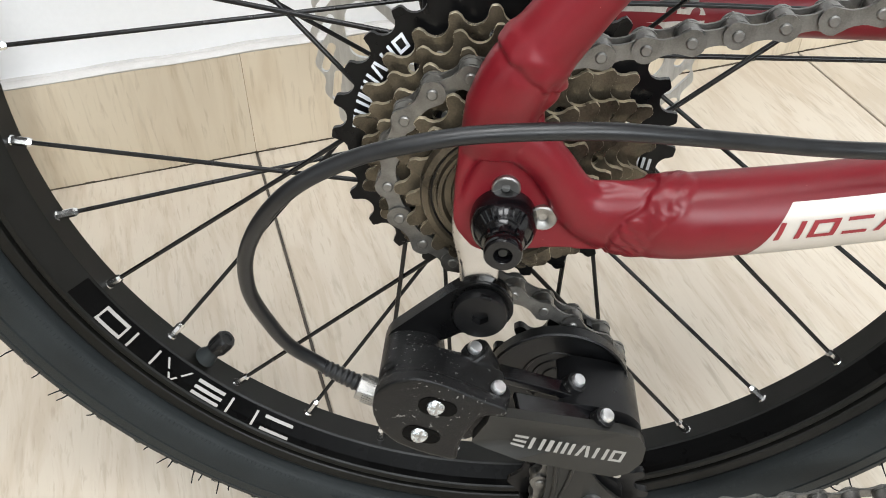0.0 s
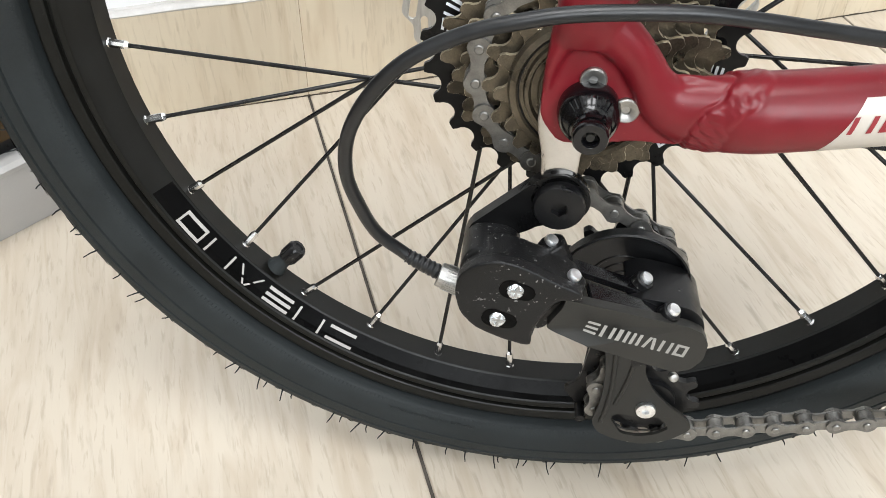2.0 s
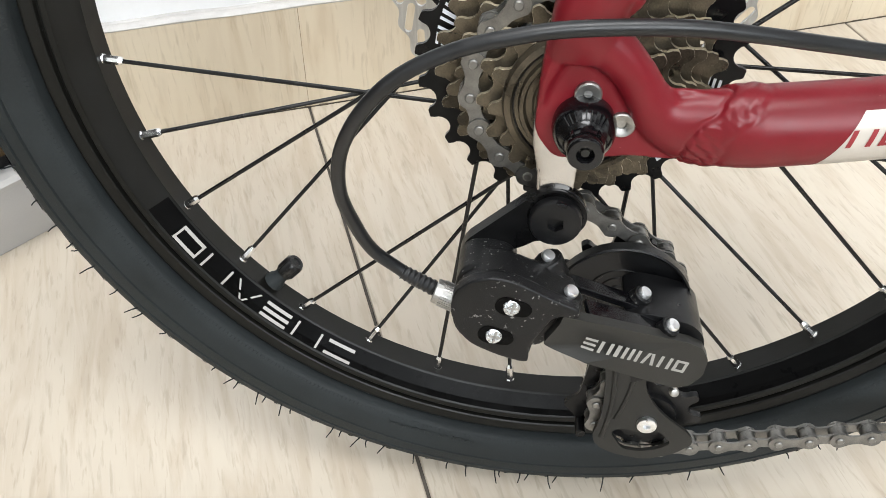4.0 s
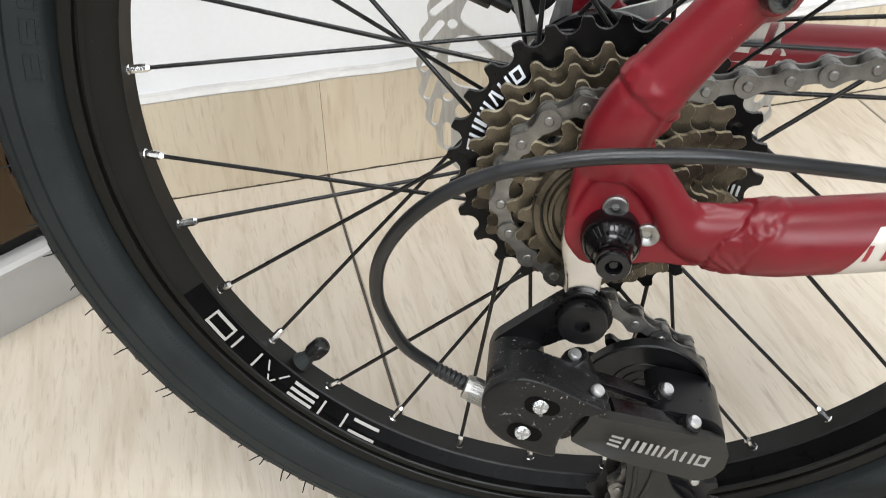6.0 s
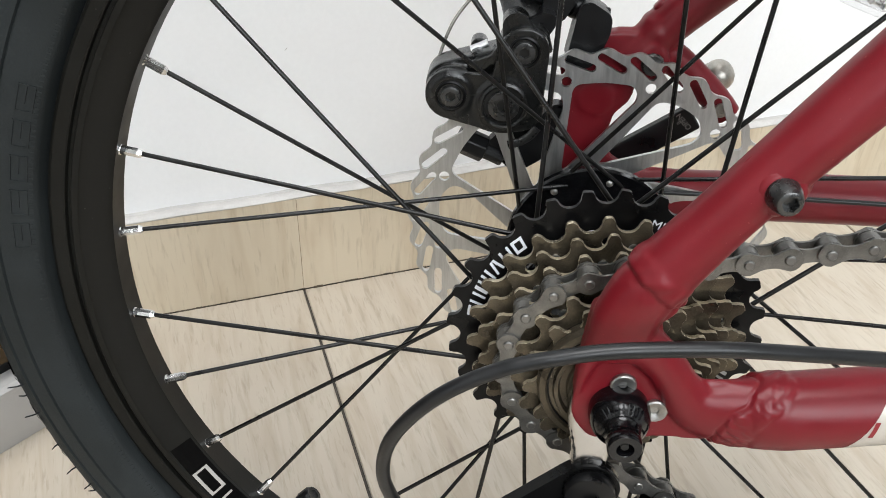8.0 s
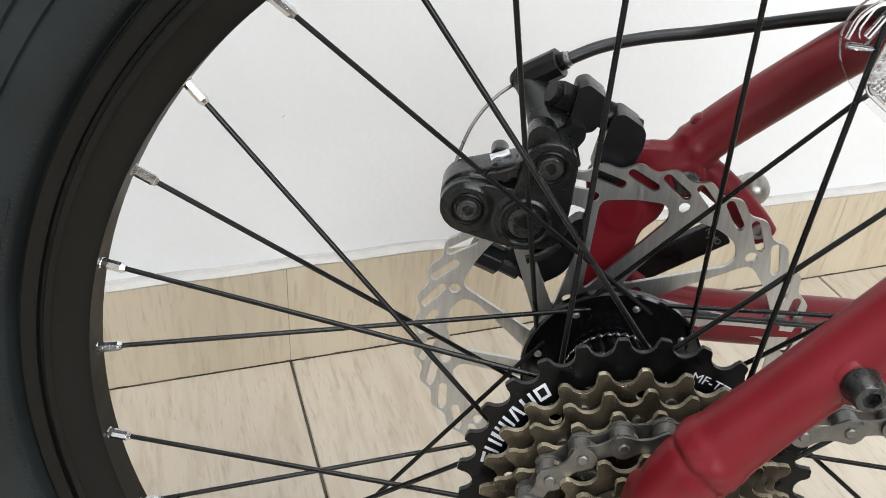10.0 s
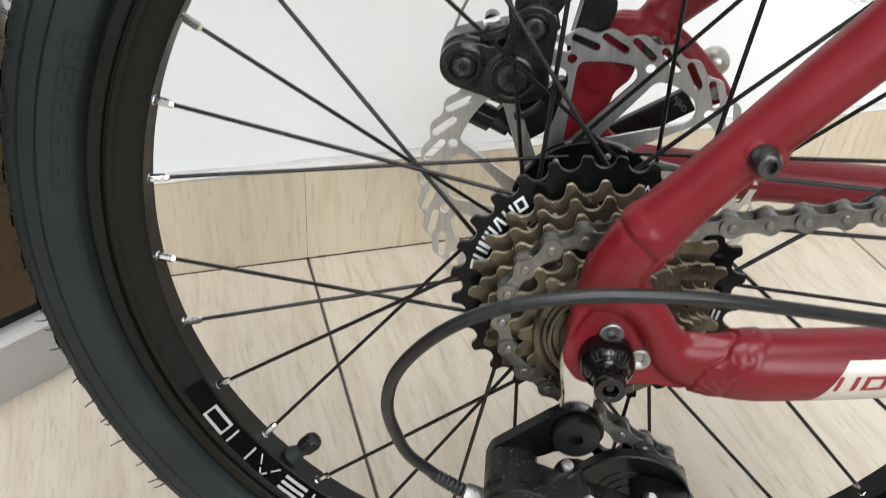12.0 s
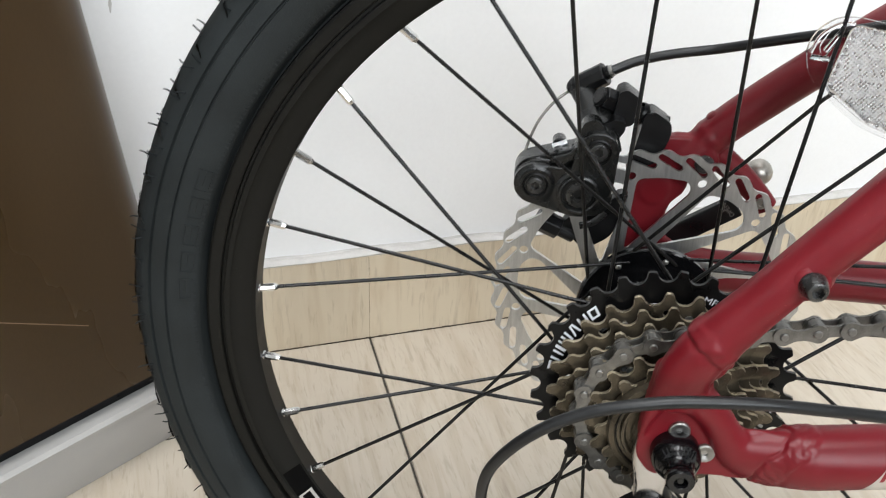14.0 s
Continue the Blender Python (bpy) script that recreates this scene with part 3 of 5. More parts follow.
def make_hub():
    bm = bmesh.new()
    revolve(bm, [(0, -24), (17, -24), (17, -21), (34.5, -20.5), (35.5, -19.8), (35.5, -17.6), (34.5, -17), (20, -16), (13.5, -12), (12.2, 0), (13, 12), (17.4, 17.6), (17.8, 35),
                 (35, 36), (36, 36.7), (36, 39.5), (35, 40.3), (24, 41), (23, 44), (23, 53), (0, 53)], 64)
    hub = part("hub", bm, BLACK_GLOSS, bike, "black alloy hub with two spoke flanges", smooth=30)
    # ribbed ring beside the flange, a coiled bright edge on either end
    bm = bmesh.new()
    plate(bm, [polar(17.9 + 1.7 * abs(math.sin(radians(12 * 1.5 * i))), 1.5 * i) for i in range(240)], 20.5, 33.5)
    ring = part("ribbed_ring", bm, BLACK_GLOSS, hub, "glossy black ribbed ring", smooth=50)
    for y in (21.0, 33.0):
        line = [(polar(19.4, a)[0], y + 0.7 * math.sin(radians(36 * a)), polar(19.4, a)[1]) for a in range(0, 361, 2)]
        bm = bmesh.new()
        sweep(bm, line, lambda t: (0.7 + 0.35 * math.cos(72 * math.pi * t),) * 2, 7)
        part("coiled_edge", bm, DARK_CHROME, ring, "bright coiled edge", smooth=60)
    # axle ends and lock nuts
    bm = bmesh.new()
    rod(bm, (0, -78, 0), (0, 80, 0), 4.7, 20)
    part("axle", bm, STEEL, hub, "steel axle")
    bm = bmesh.new()
    plate(bm, circle(0, 0, 9, 6), -66.5, -59)
    part("lock_nut", bm, STEEL, hub, bevel=0.0006)


def gear_outline(teeth, tip_out=1.9, start=0.0, blunt=False, lift=0.0):
    rp = 6.35 / math.sin(math.pi / teeth)
    step = 2 * math.pi / teeth
    pts = []
    seat = 4.25
    for k in range(teeth):
        a = start + k * step
        cx, cz = (rp + lift) * math.cos(a), (rp + lift) * math.sin(a)
        # roller seat, then the blunt tooth that follows it, one corner higher
        for j in range(9):
            b = a + math.pi + radians(-82 + 164 * j / 8) * -1
            pts.append((cx + seat * math.cos(b), cz + seat * math.sin(b)))
        tooth = ((0.352, 0.5), (0.372, tip_out * 0.62), (0.41, tip_out * 0.78), (0.585, tip_out), (0.622, tip_out * 0.9), (0.646, 0.4))
        if not blunt:
            tooth = ((0.352, 0.45), (0.385, tip_out * 0.66), (0.43, tip_out * 0.92), (0.50, tip_out), (0.59, tip_out * 0.96), (0.625, tip_out * 0.6), (0.648, 0.4))
        for f, rise in tooth:
            r = rp + rise
            pts.append((r * math.cos(a + step * f), r * math.sin(a + step * f)))
    return pts


def arc_text(name, words, size, r0, a0, y, mat, parent, depth=0.05, label=""):
    """Lettering that runs clockwise round the axle from a0 degrees, tops outwards."""
    cu = bpy.data.curves.new("letters", "FONT")
    cu.body, cu.size, cu.extrude, cu.resolution_u = words, size, depth, 3
    tmp = bpy.data.objects.new("letters", cu)
    scene.collection.objects.link(tmp)
    me = bpy.data.meshes.new_from_object(tmp.evaluated_get(bpy.context.evaluated_depsgraph_get()))
    bpy.data.objects.remove(tmp)
    for v in me.vertices:
        x, up, d = v.co
        px, pz = polar(r0 + up, a0 - math.degrees(x / r0))
        v.co = mm(px, y - d, pz)
    me.materials.clear()
    me.materials.append(mat)
    ob = new(name, me)
    ob.parent = parent
    if label:
        ob["label"] = label
    return ob


def make_freewheel():
    bm = bmesh.new()
    revolve(bm, [(0, -22), (31, -22), (31, -26), (26, -27), (24.4, -29), (24.4, -56), (24.4, -60.4), (21.5, -61.2), (21, -58.8), (17.4, -58.8), (17, -60.2), (15.2, -60.2), (14.6, -57), (0, -57)], 64)
    wheel = part("freewheel", bm, BLACK_METAL, bike, "seven-speed freewheel on the hub", smooth=25)
    bm = bmesh.new()
    revolve(bm, [(24.9, -55), (25.4, -59.0), (24.6, -61.4), (22.6, -62.0), (21.6, -60.6), (20.2, -60.6), (19.6, -62.2), (18.4, -62.2), (17.6, -60.4), (15.6, -60.4), (15.0, -61.8), (13.6, -61.8), (13.2, -58)], 64)
    part("lock_ring", bm, BRONZE, wheel, "brown grooved lock ring", smooth=25)
    spec = ((28, -28.0), (24, -33.4), (22, -38.4), (20, -43.4), (18, -48.6), (16, -53.6), (14, -58.2))
    for i, (n, y) in enumerate(spec):
        rp = 6.35 / math.sin(math.pi / n)
        inner = max(23.0, rp - (13.5 if n == 28 else 12.5))
        holes = [circle(0, 0, inner, 40)]
        if 18 <= n < 28:
            holes += [circle(*polar(rp - 7.7, 360 * k / 9 + 13 * i), 2.0, 12) for k in range(9)]
        bm = bmesh.new()
        plate(bm, gear_outline(n, start=radians(7 * i + 3), tip_out=1.4 if n == 28 else 1.75, blunt=n == 28, lift=0.45), y, y + 1.8, holes)
        s = part("sprocket", bm, BLACK_METAL if n == 28 else BRONZE, wheel,
                 "large black sprocket with white print" if n == 28 else "brown coated steel sprocket", bevel=0.00045, segments=1, smooth=25)
        # edge and chamfer faces get the paler colour of wear and painted highlight
        s.data.materials.append(BLACK_EDGE if n == 28 else WORN_LIT_EDGE)
        s.modifiers[0].material = 1
        for f in s.data.polygons:
            if abs(f.normal.y) < 0.5:
                f.material_index = 1
        if n == 28:
            for a0 in (174.3, -5.7):
                for quads in plain_marks(NAME_MARKS):
                    bm = bmesh.new()
                    for i, q in enumerate(quads):
                        bm.faces.new([bm.verts.new(mm(polar(45.7 + 5.2 * v, a0 - 44.5 * u - 1.2 * v)[0], y - 0.12 - 0.004 * i, polar(45.7 + 5.2 * v, a0 - 44.5 * u - 1.2 * v)[1])) for u, v in q])
                    bmesh.ops.recalc_face_normals(bm, faces=bm.faces)
                    part("sprocket_print", bm, WHITE_INK, wheel, "white printed bar mark", smooth=0)
    arc_text("sprocket_print", "MF-TZ500", 4.6, 46.0, 74.2, -28.1, WHITE_INK, wheel, 0.03, "white printed type number")
    bm = bmesh.new()
    for k in range(9):
        for i, (n, y) in enumerate(spec[1:5]):
            x, z = polar(6.35 / math.sin(math.pi / n) - 9.5, 40 * k + 16 * i)
            rod(bm, (x, y - 0.8, z), (x, y + 0.2, z), 1.9, 10)
    tagged(part("rivet_ring", bm, STEEL, wheel, smooth=30), kind="stuff")
    return wheel


def make_rotor():
    out = []
    for i in range(720):
        a = i / 2
        out.append(polar(79.5 + 1.15 * math.cos(radians(36 * (a - 157.2))), a))
    holes = [circle(0, 0, 18, 32)]
    for i in range(12):
        holes.append(circle(*polar(67.5, 100.6 + 30 * i), 2.3, 12))
    for i in range(36):
        a = 155.5 + 10 * i
        p, q = polar(72.4, a - 3.6), polar(77.0, a + 3.6)
        d = (Vector(q) - Vector(p)).normalized()
        p, q = Vector(p), Vector(q)
        base = math.atan2(d.y, d.x)
        slot = [(q.x + 1.75 * math.cos(base + t), q.y + 1.75 * math.sin(base + t)) for t in np.linspace(-math.pi / 2, math.pi / 2, 6)]
        slot += [(p.x + 1.75 * math.cos(base + t), p.y + 1.75 * math.sin(base + t)) for t in np.linspace(math.pi / 2, 3 * math.pi / 2, 6)]
        holes.append(slot)
    for i in range(6):
        f = 60 * i
        holes.append(rounded([polar(66.0, f + 98.4), polar(66.4, f + 87), polar(66.8, f + 76.5), polar(61.5, f + 73.2), polar(27.5, f + 117.5)], 4.2, 6))
        holes.append(rounded([polar(64.2, f + 66.0), polar(66.6, f + 57), polar(66.8, f + 48.8), polar(63, f + 43.4), polar(57.5, f + 43.0), polar(28.5, f + 86)], 4.2, 6))
        holes.append(circle(*polar(27.0, f + 131), 2.4, 12))
    bm = bmesh.new()
    plate(bm, out, 55.1, 56.9, holes)
    return part("brake_disc", bm, BRUSHED, bike, "slotted brushed steel brake disc", smooth=25)


make_tyre()
make_rim()
make_spokes()
make_hub()
make_freewheel()
make_rotor()


def make_chain():
    """Belt round the 18-tooth sprocket and the two pulleys: circles of (x, z, radius, turn)."""
    circles = [(150.0, 62.6, 0.0, 1), (0.0, 0.0, 36.57, 1), (GUIDE[0], GUIDE[1], 22.54, -1), (TENSION[0], TENSION[1], 22.54, 1), (175.0, -156.0, 0.0, 1)]
    dirs = []
    for (x1, z1, r1, s1), (x2, z2, r2, s2) in zip(circles, circles[1:]):
        dx, dz = x2 - x1, z2 - z1
        dirs.append(math.atan2(dz, dx) - math.asin((s2 * r2 - s1 * r1) / math.hypot(dx, dz)))
    path = []

    def touch(c, f):
        return Vector((c[0] + c[3] * c[2] * math.sin(f), c[1] - c[3] * c[2] * math.cos(f)))

    path.append(touch(circles[0], dirs[0]))
    for c, f0, f1 in zip(circles[1:-1], dirs, dirs[1:]):
        turn = (f1 - f0) % (2 * math.pi) if c[3] > 0 else -((f0 - f1) % (2 * math.pi))
        n = max(6, int(abs(turn) / 0.04))
        path += [touch(c, f0 + turn * i / n) for i in range(n + 1)]
    path.append(touch(circles[-1], dirs[-1]))
    run = [0.0]
    for a, b in zip(path, path[1:]):
        run.append(run[-1] + (b - a).length)

    def at(s):
        k = max(1, min(len(run) - 1, next((i for i, v in enumerate(run) if v >= s), len(run) - 1)))
        t = (s - run[k - 1]) / max(1e-9, run[k] - run[k - 1])
        return path[k - 1].lerp(path[k], t)

    # phase: a pin stands at x 53.3 on the upper run
    first = next(s for s in np.arange(0, 200, 0.05) if at(s).x <= 53.3)
    start = first % 12.7
    pins = []
    s = start
    while s < run[-1]:
        pins.append(at(s))
        s += 12.7

    def depth(i):
        z = pins[i].y
        return -47.8 if z > -40 else -47.8 + 2.3 * min(1.0, (-40 - z) / 60)

    def figure8(half, waist, length=12.7):
        pts = []
        for j in range(9):
            a = math.pi / 2 + math.pi * j / 8
            pts.append((half * math.cos(a), half * math.sin(a)))
        pts += [(length * 0.3, -waist * 1.12), (length * 0.4, -waist), (length * 0.6, -waist), (length * 0.7, -waist * 1.12)]
        for j in range(9):
            a = -math.pi / 2 + math.pi * j / 8
            pts.append((length + half * math.cos(a), half * math.sin(a)))
        pts += [(length * 0.7, waist * 1.12), (length * 0.6, waist), (length * 0.4, waist), (length * 0.3, waist * 1.12)]
        return pts

    def link_mesh(y0, half, waist, with_pins):
        bm = bmesh.new()
        for s in (-1, 1):
            a, b = sorted((s * y0, s * (y0 + 1.0)))
            plate(bm, figure8(half, waist), a, b)
        if with_pins:
            for x in (0, 12.7):
                rod(bm, (x, -3.9, 0), (x, 3.9, 0), 2.3, 14)
        else:
            for x in (0, 12.7):
                rod(bm, (x, -2.1, 0), (x, 2.1, 0), 3.9, 14)
        return mesh_of(bm, CHAIN_STEEL, 30)

    outer, inner = link_mesh(2.95, 4.2, 2.35, True), link_mesh(1.85, 4.25, 2.4, False)
    bm = bmesh.new()
    for i, p in enumerate(pins):
        y = depth(i)
        revolve(bm, [(0, -4.75), (1.35, -4.75), (1.75, -4.4), (1.75, 4.4), (0, 4.6)], 12, (p.x, y, p.y))
    chain = part("chain", bm, PIN_STEEL, bike, "oiled grey steel roller chain")
    phase = int(round((first - start) / 12.7)) % 2
    for i in range(len(pins) - 1):
        p, q = pins[i], pins[i + 1]
        m = Matrix.Translation(mm(p.x, depth(i), p.y)) @ Euler((0, -math.atan2(q.y - p.y, q.x - p.x), 0)).to_matrix().to_4x4()
        shared("chain_link", outer if i % 2 == phase else inner, chain, m)


GUIDE, TENSION = (20.4, -85.4), (38.6, -157.4)


def hull(points):
    pts = sorted(set((round(p[0], 4), round(p[1], 4)) for p in points))
    def half(seq):
        out = []
        for p in seq:
            while len(out) > 1 and (out[-1][0] - out[-2][0]) * (p[1] - out[-2][1]) - (out[-1][1] - out[-2][1]) * (p[0] - out[-2][0]) <= 0:
                out.pop()
            out.append(p)
        return out[:-1]
    return half(pts) + half(pts[::-1])


def lobes(*cs):
    return hull([p for x, z, r in cs for p in circle(x, z, r, 28)])


def screw(name, at_mm, axis, r, h, mat, parent, socket=0.0, label="", dome=0.35, flare=0.0):
    """A round head on a surface, with a six-sided socket where given."""
    bm = bmesh.new()
    if socket:
        m = Matrix.Translation(mm(*at_mm)) @ frame_on(axis)
        n = 24
        ring = [[bm.verts.new(m @ mm(rr * math.cos(2 * math.pi * i / n), y, rr * math.sin(2 * math.pi * i / n))) for i in range(n)] for rr, y in ((r + flare, 0), (r + flare * 0.8, h * 0.25), (r, h * 0.8), (r - min(1.4, h * 0.2) * 0.4, h * 0.95), (r - min(1.4, h * 0.2), h))]
        for a, b in zip(ring, ring[1:]):
            for i in range(n):
                bm.faces.new((a[i], a[(i + 1) % n], b[(i + 1) % n], b[i]))
        def six(y):
            out = []
            for i in range(n):
                a = 2 * math.pi * i / n
                k = socket * math.cos(math.pi / 6) / math.cos((a % (math.pi / 3)) - math.pi / 6)
                out.append(bm.verts.new(m @ mm(k * math.cos(a), y, k * math.sin(a))))
            return out
        top, low = six(h), six(h - min(2.5, h - 0.5))
        for a, b in ((ring[-1], top), (top, low)):
            for i in range(n):
                bm.faces.new((a[i], a[(i + 1) % n], b[(i + 1) % n], b[i]))
        bm.faces.new(low)
        bmesh.ops.recalc_face_normals(bm, faces=bm.faces)
    else:
        revolve(bm, [(0, 0), (r, 0), (r, h * 0.6), (r * 0.85, h * 0.9), (r * (1 - dome), h), (0, h)], 24, at_mm, axis)
    return part(name, bm, mat, parent, label, smooth=35)


def make_frame():
    # driveside rear fork end: a flat cast plate with both stays growing out of it, one skin parted at the welds
    stay_w = [(10.6, 5.5), (10.6, 7.6), (10.3, 8.6), (10.2, 9.6), (9.9, 9.8), (9.1, 9.4), (8.9, 9.3), (9.5, 9.5), (10.3, 10.3), (10.6, 10.6)]
    line = smooth_line([(-0.8, -70.5, 21.5), (-0.6, -70.8, 28), (0.6, -71, 37), (5, -71.2, 46.5), (13, -71.5, 57.5), (22, -71.8, 69), (31, -71.8, 80), (52, -71, 104), (80, -69.6, 135), (135, -66.5, 196)], 12)
    chain_w = [(9.5, 0.8), (11.6, 1.4), (12.2, 2.2), (12.6, 5.6), (13.1, 10.2), (13.3, 12.4), (12.9, 12.8), (12.6, 12.8), (12.4, 12.6), (12.0, 12.3)]
    line2 = smooth_line([(15, -70.5, 1.5), (20, -70.5, 1.2), (28, -70.2, 0.4), (36, -70, -0.8), (44, -69.6, -1.2), (54, -69.2, -0.8), (70, -68.4, 0.4), (90, -67.4, 2.2), (115, -66.2, 5.0), (190, -62, 13)], 12)
    web_w = [(9.0, 5.6), (7.4, 5.8), (6.6, 5.8), (6.8, 5.8), (8.6, 6.0), (11.2, 7.0), (12.2, 8.6), (12.2, 10.0)]
    bm = bmesh.new()
    plate(bm, rounded([(-9.5, 40), (-12.5, 20), (-13.8, 8), (-14.6, -3.6), (-8.4, -12.6), (-2, -13.4), (16, -11.5), (33, -12.6), (37, -9), (37, 4), (27, 8.5), (19, 16), (13, 25), (11, 40)], 4), -71.6, -64.0)
    sweep(bm, line, lambda t: at_step(stay_w, t), 44)
    sweep(bm, line2, lambda t: at_step(chain_w, t), 52)
    sweep(bm, smooth_line([(0.5, -71, 29.5), (7.6, -71, 25), (14.0, -71, 18.4), (19.0, -71, 10.6), (24, -70.8, 3.6), (31, -70.4, 0.0), (40, -69.9, -1), (48, -69.5, -1)], 10), lambda t: at_step(web_w, t), 32)
    sweep(bm, smooth_line([(-2, -71, 27), (-8, -70.8, 21.5), (-11.2, -70.6, 14), (-12.6, -70, 6)], 6), lambda t: (4.2 - 3.0 * t, 4.4 - 2.4 * t), 16)
    # weld lump in the inner corner under the seat stay
    sweep(bm, smooth_line([(5.5, -71, 50.5), (10.6, -71, 46.6), (12.2, -71, 42.4), (9.6, -71, 36)], 6), lambda t: (2.4 + 2.6 * math.sin(math.pi * t),) * 2, 20)
    skin = fused(bm, 0.7, 6)

    def weld(p):
        """How far above the seat stay's weld line, and how far right of the chain stay's."""
        return (p.x - 7) * 0.64 + (p.z - 50) * 0.77, p.x - 41.0 - (0.90 if p.z > 0 else 0.25) * p.z

    def relief(p):
        q, s = weld(p)
        if 36 < p.z < 76 and abs(q) < 11:
            w = noise.noise(p * 0.3)
            q += 1.2 * w
            flat = 1 / (1 + math.exp(-(q + 0.6) / 0.3)) / (1 + math.exp((q - 6.2) / 0.8))
            across = (p.x - 7) * 0.77 - (p.z - 50) * 0.64
            return flat * (0.75 + 0.25 * abs(math.sin(across * 0.42 - 0.2 * q)) + 0.4 * w) - 0.4 * math.exp(-((q + 1.2) / 1.3) ** 2)
        if p.z < 30 and 20 < p.x < 72:
            w = noise.noise(Vector((p.x * 0.16, p.z * 0.2, p.y * 0.2)))
            s += 1.6 * w
            flat = 1 / (1 + math.exp(-(s + 6.8) / 0.3)) / (1 + math.exp((s - 3.4) / 0.7))
            u = p.x * 0.55 + p.z * 0.65 - p.y * 0.5
            fold = abs(math.sin(0.85 * u + 0.22 * s + 1.0 * w)) ** 0.6 - 0.5
            fine = abs(math.sin(1.7 * u - 0.5 * s + 2.0 * w)) - 0.6
            return flat * (0.55 + (0.5 * fold + 0.3 * fine) * max(0.15, 0.7 + 0.9 * w - 0.06 * s)) - 0.5 * math.exp(-((s + 7.5) / 0.7) ** 2) - 0.2 * math.exp(-((s - 4.4) / 1.0) ** 2)
        return 0.0

    ripple(skin, relief)

    def belongs(p):
        q, s = weld(p)
        if p.z > 36:
            return "stay" if q > -1.232 else "drop"
        return "chain" if p.x - 33.4 - 0.9 * p.z > 0 and p.x > 18 else "drop"

    skins = split_skin(skin, belongs, (((7, 0, 48.4), (0.64, 0, 0.77)), ((33.4, 0, 0), (1, 0, -0.9))))
    drop = skin_part("rear_dropout", skins["drop"], RED, bike, "satin red cast fork end with a sunken face")
    stay = skin_part("seat_stay", skins["stay"], RED, bike, "satin red seat stay tube with a rippled weld")
    cs = skin_part("chain_stay", skins["chain"], RED, bike, "satin red chain stay with a wrinkled weld and a white decal")
    bm = bmesh.new()
    revolve(bm, [(0, -1), (11.0, -1), (9.6, 1.4), (8.2, 3.4), (7.3, 5.2), (6.6, 6.6), (5.4, 7.2), (0, 7.2)], 28, (36.6, -73.5, 83.6), (0.04, -1, 0.02))
    part("threaded_boss", bm, RED, stay, "satin red threaded boss", smooth=40)
    screw("boss_bolt", (36.8, -80.6, 83.9), (0.04, -1, 0.02), 4.0, 6.6, GREY_BOLT, stay, 2.4, "dark grey tapered socket bolt in the boss", flare=1.0)
    # white decal: a thin film on the outer flank that starts on a slant
    bm = bmesh.new()
    rows = []

    def stay_at(x):
        k = next(i for i in range(1, len(line2)) if line2[i].x >= x)
        f = (x - line2[k - 1].x) / (line2[k].x - line2[k - 1].x)
        return line2[k - 1].lerp(line2[k], f), at_step(chain_w, (k - 1 + f) / (len(line2) - 1))

    for i in range(44):
        row = []
        for s in range(17):
            a = radians(-125 + 167 * s / 16)
            slope = 77.0 + 7.5 * math.sin(a)
            p, (ra, rb) = stay_at(slope + (186.0 - slope) * i / 43)
            row.append(bm.verts.new(mm(p.x, p.y - (rb + 0.16) * math.cos(a), p.z + (ra + 0.16) * math.sin(a))))
        rows.append(row)
    for a, b in zip(rows, rows[1:]):
        for s in range(16):
            bm.faces.new((a[s], a[s + 1], b[s + 1], b[s]))
    bmesh.ops.recalc_face_normals(bm, faces=bm.faces)
    part("frame_decal", bm, DECAL, cs, "pearl white decal", smooth=60)
    for quads in plain_marks(("pair", "ring", "half", "lean", "ring", "ring", "pair"), 0.22):
        bm = bmesh.new()
        for q in quads:
            grid = []
            for i in range(5):
                row = []
                for j in range(4):
                    (u0, v0), (u1, v1) = [Vector(q[a]).lerp(Vector(q[b]), i / 4) for a, b in ((0, 1), (3, 2))]
                    u, v = u0 + (u1 - u0) * j / 3, v0 + (v1 - v0) * j / 3
                    a = radians(-8.5 + 25 * v)
                    c, (ra, rb) = stay_at(77.6 + 63.0 * u + 1.6 * v)
                    row.append(bm.verts.new(mm(c.x, c.y - (rb + 0.34) * math.cos(a), c.z + (ra + 0.34) * math.sin(a))))
                grid.append(row)
            for a, b in zip(grid, grid[1:]):
                for j in range(3):
                    bm.faces.new((a[j], a[j + 1], b[j + 1], b[j]))
        bmesh.ops.recalc_face_normals(bm, faces=bm.faces)
        part("decal_mark", bm, RED_DARK, cs, "red bar mark", smooth=0)
    # fork end screws and the polished hanger
    bm = bmesh.new()
    revolve(bm, [(0, 0.35), (1.3, 0.4), (1.5, 0.9), (2.7, 1.5), (3.8, 1.75), (4.25, 1.3), (4.3, 0)], 28, (1.6, -71.5, 10.4), (0, -1, 0))
    part("hanger_screw", bm, DULL_STEEL, drop, "steel socket screw", smooth=30)
    bm = bmesh.new()
    revolve(bm, [(0, 0.35), (1.3, 0.4), (1.5, 0.9), (2.7, 1.5), (3.8, 1.75), (4.25, 1.3), (4.3, 0)], 28, (12.6, -71.5, 0.2), (0, -1, 0))
    part("hanger_screw", bm, DULL_STEEL, drop, smooth=30)
    bm = bmesh.new()
    plate(bm, rounded([(-12.4, 16), (-14.5, 2), (-15.2, -7), (-12.9, -20), (-13.0, -32), (-6, -42), (-1, -33), (-0.4, -22), (1, -11), (0, 8), (-6, 18)], 4), -70.6, -63.5)
    part("gear_hanger", fused(bm, 0.6, 16), ALLOY, drop, "polished alloy gear hanger", smooth=80)
    bm = bmesh.new()
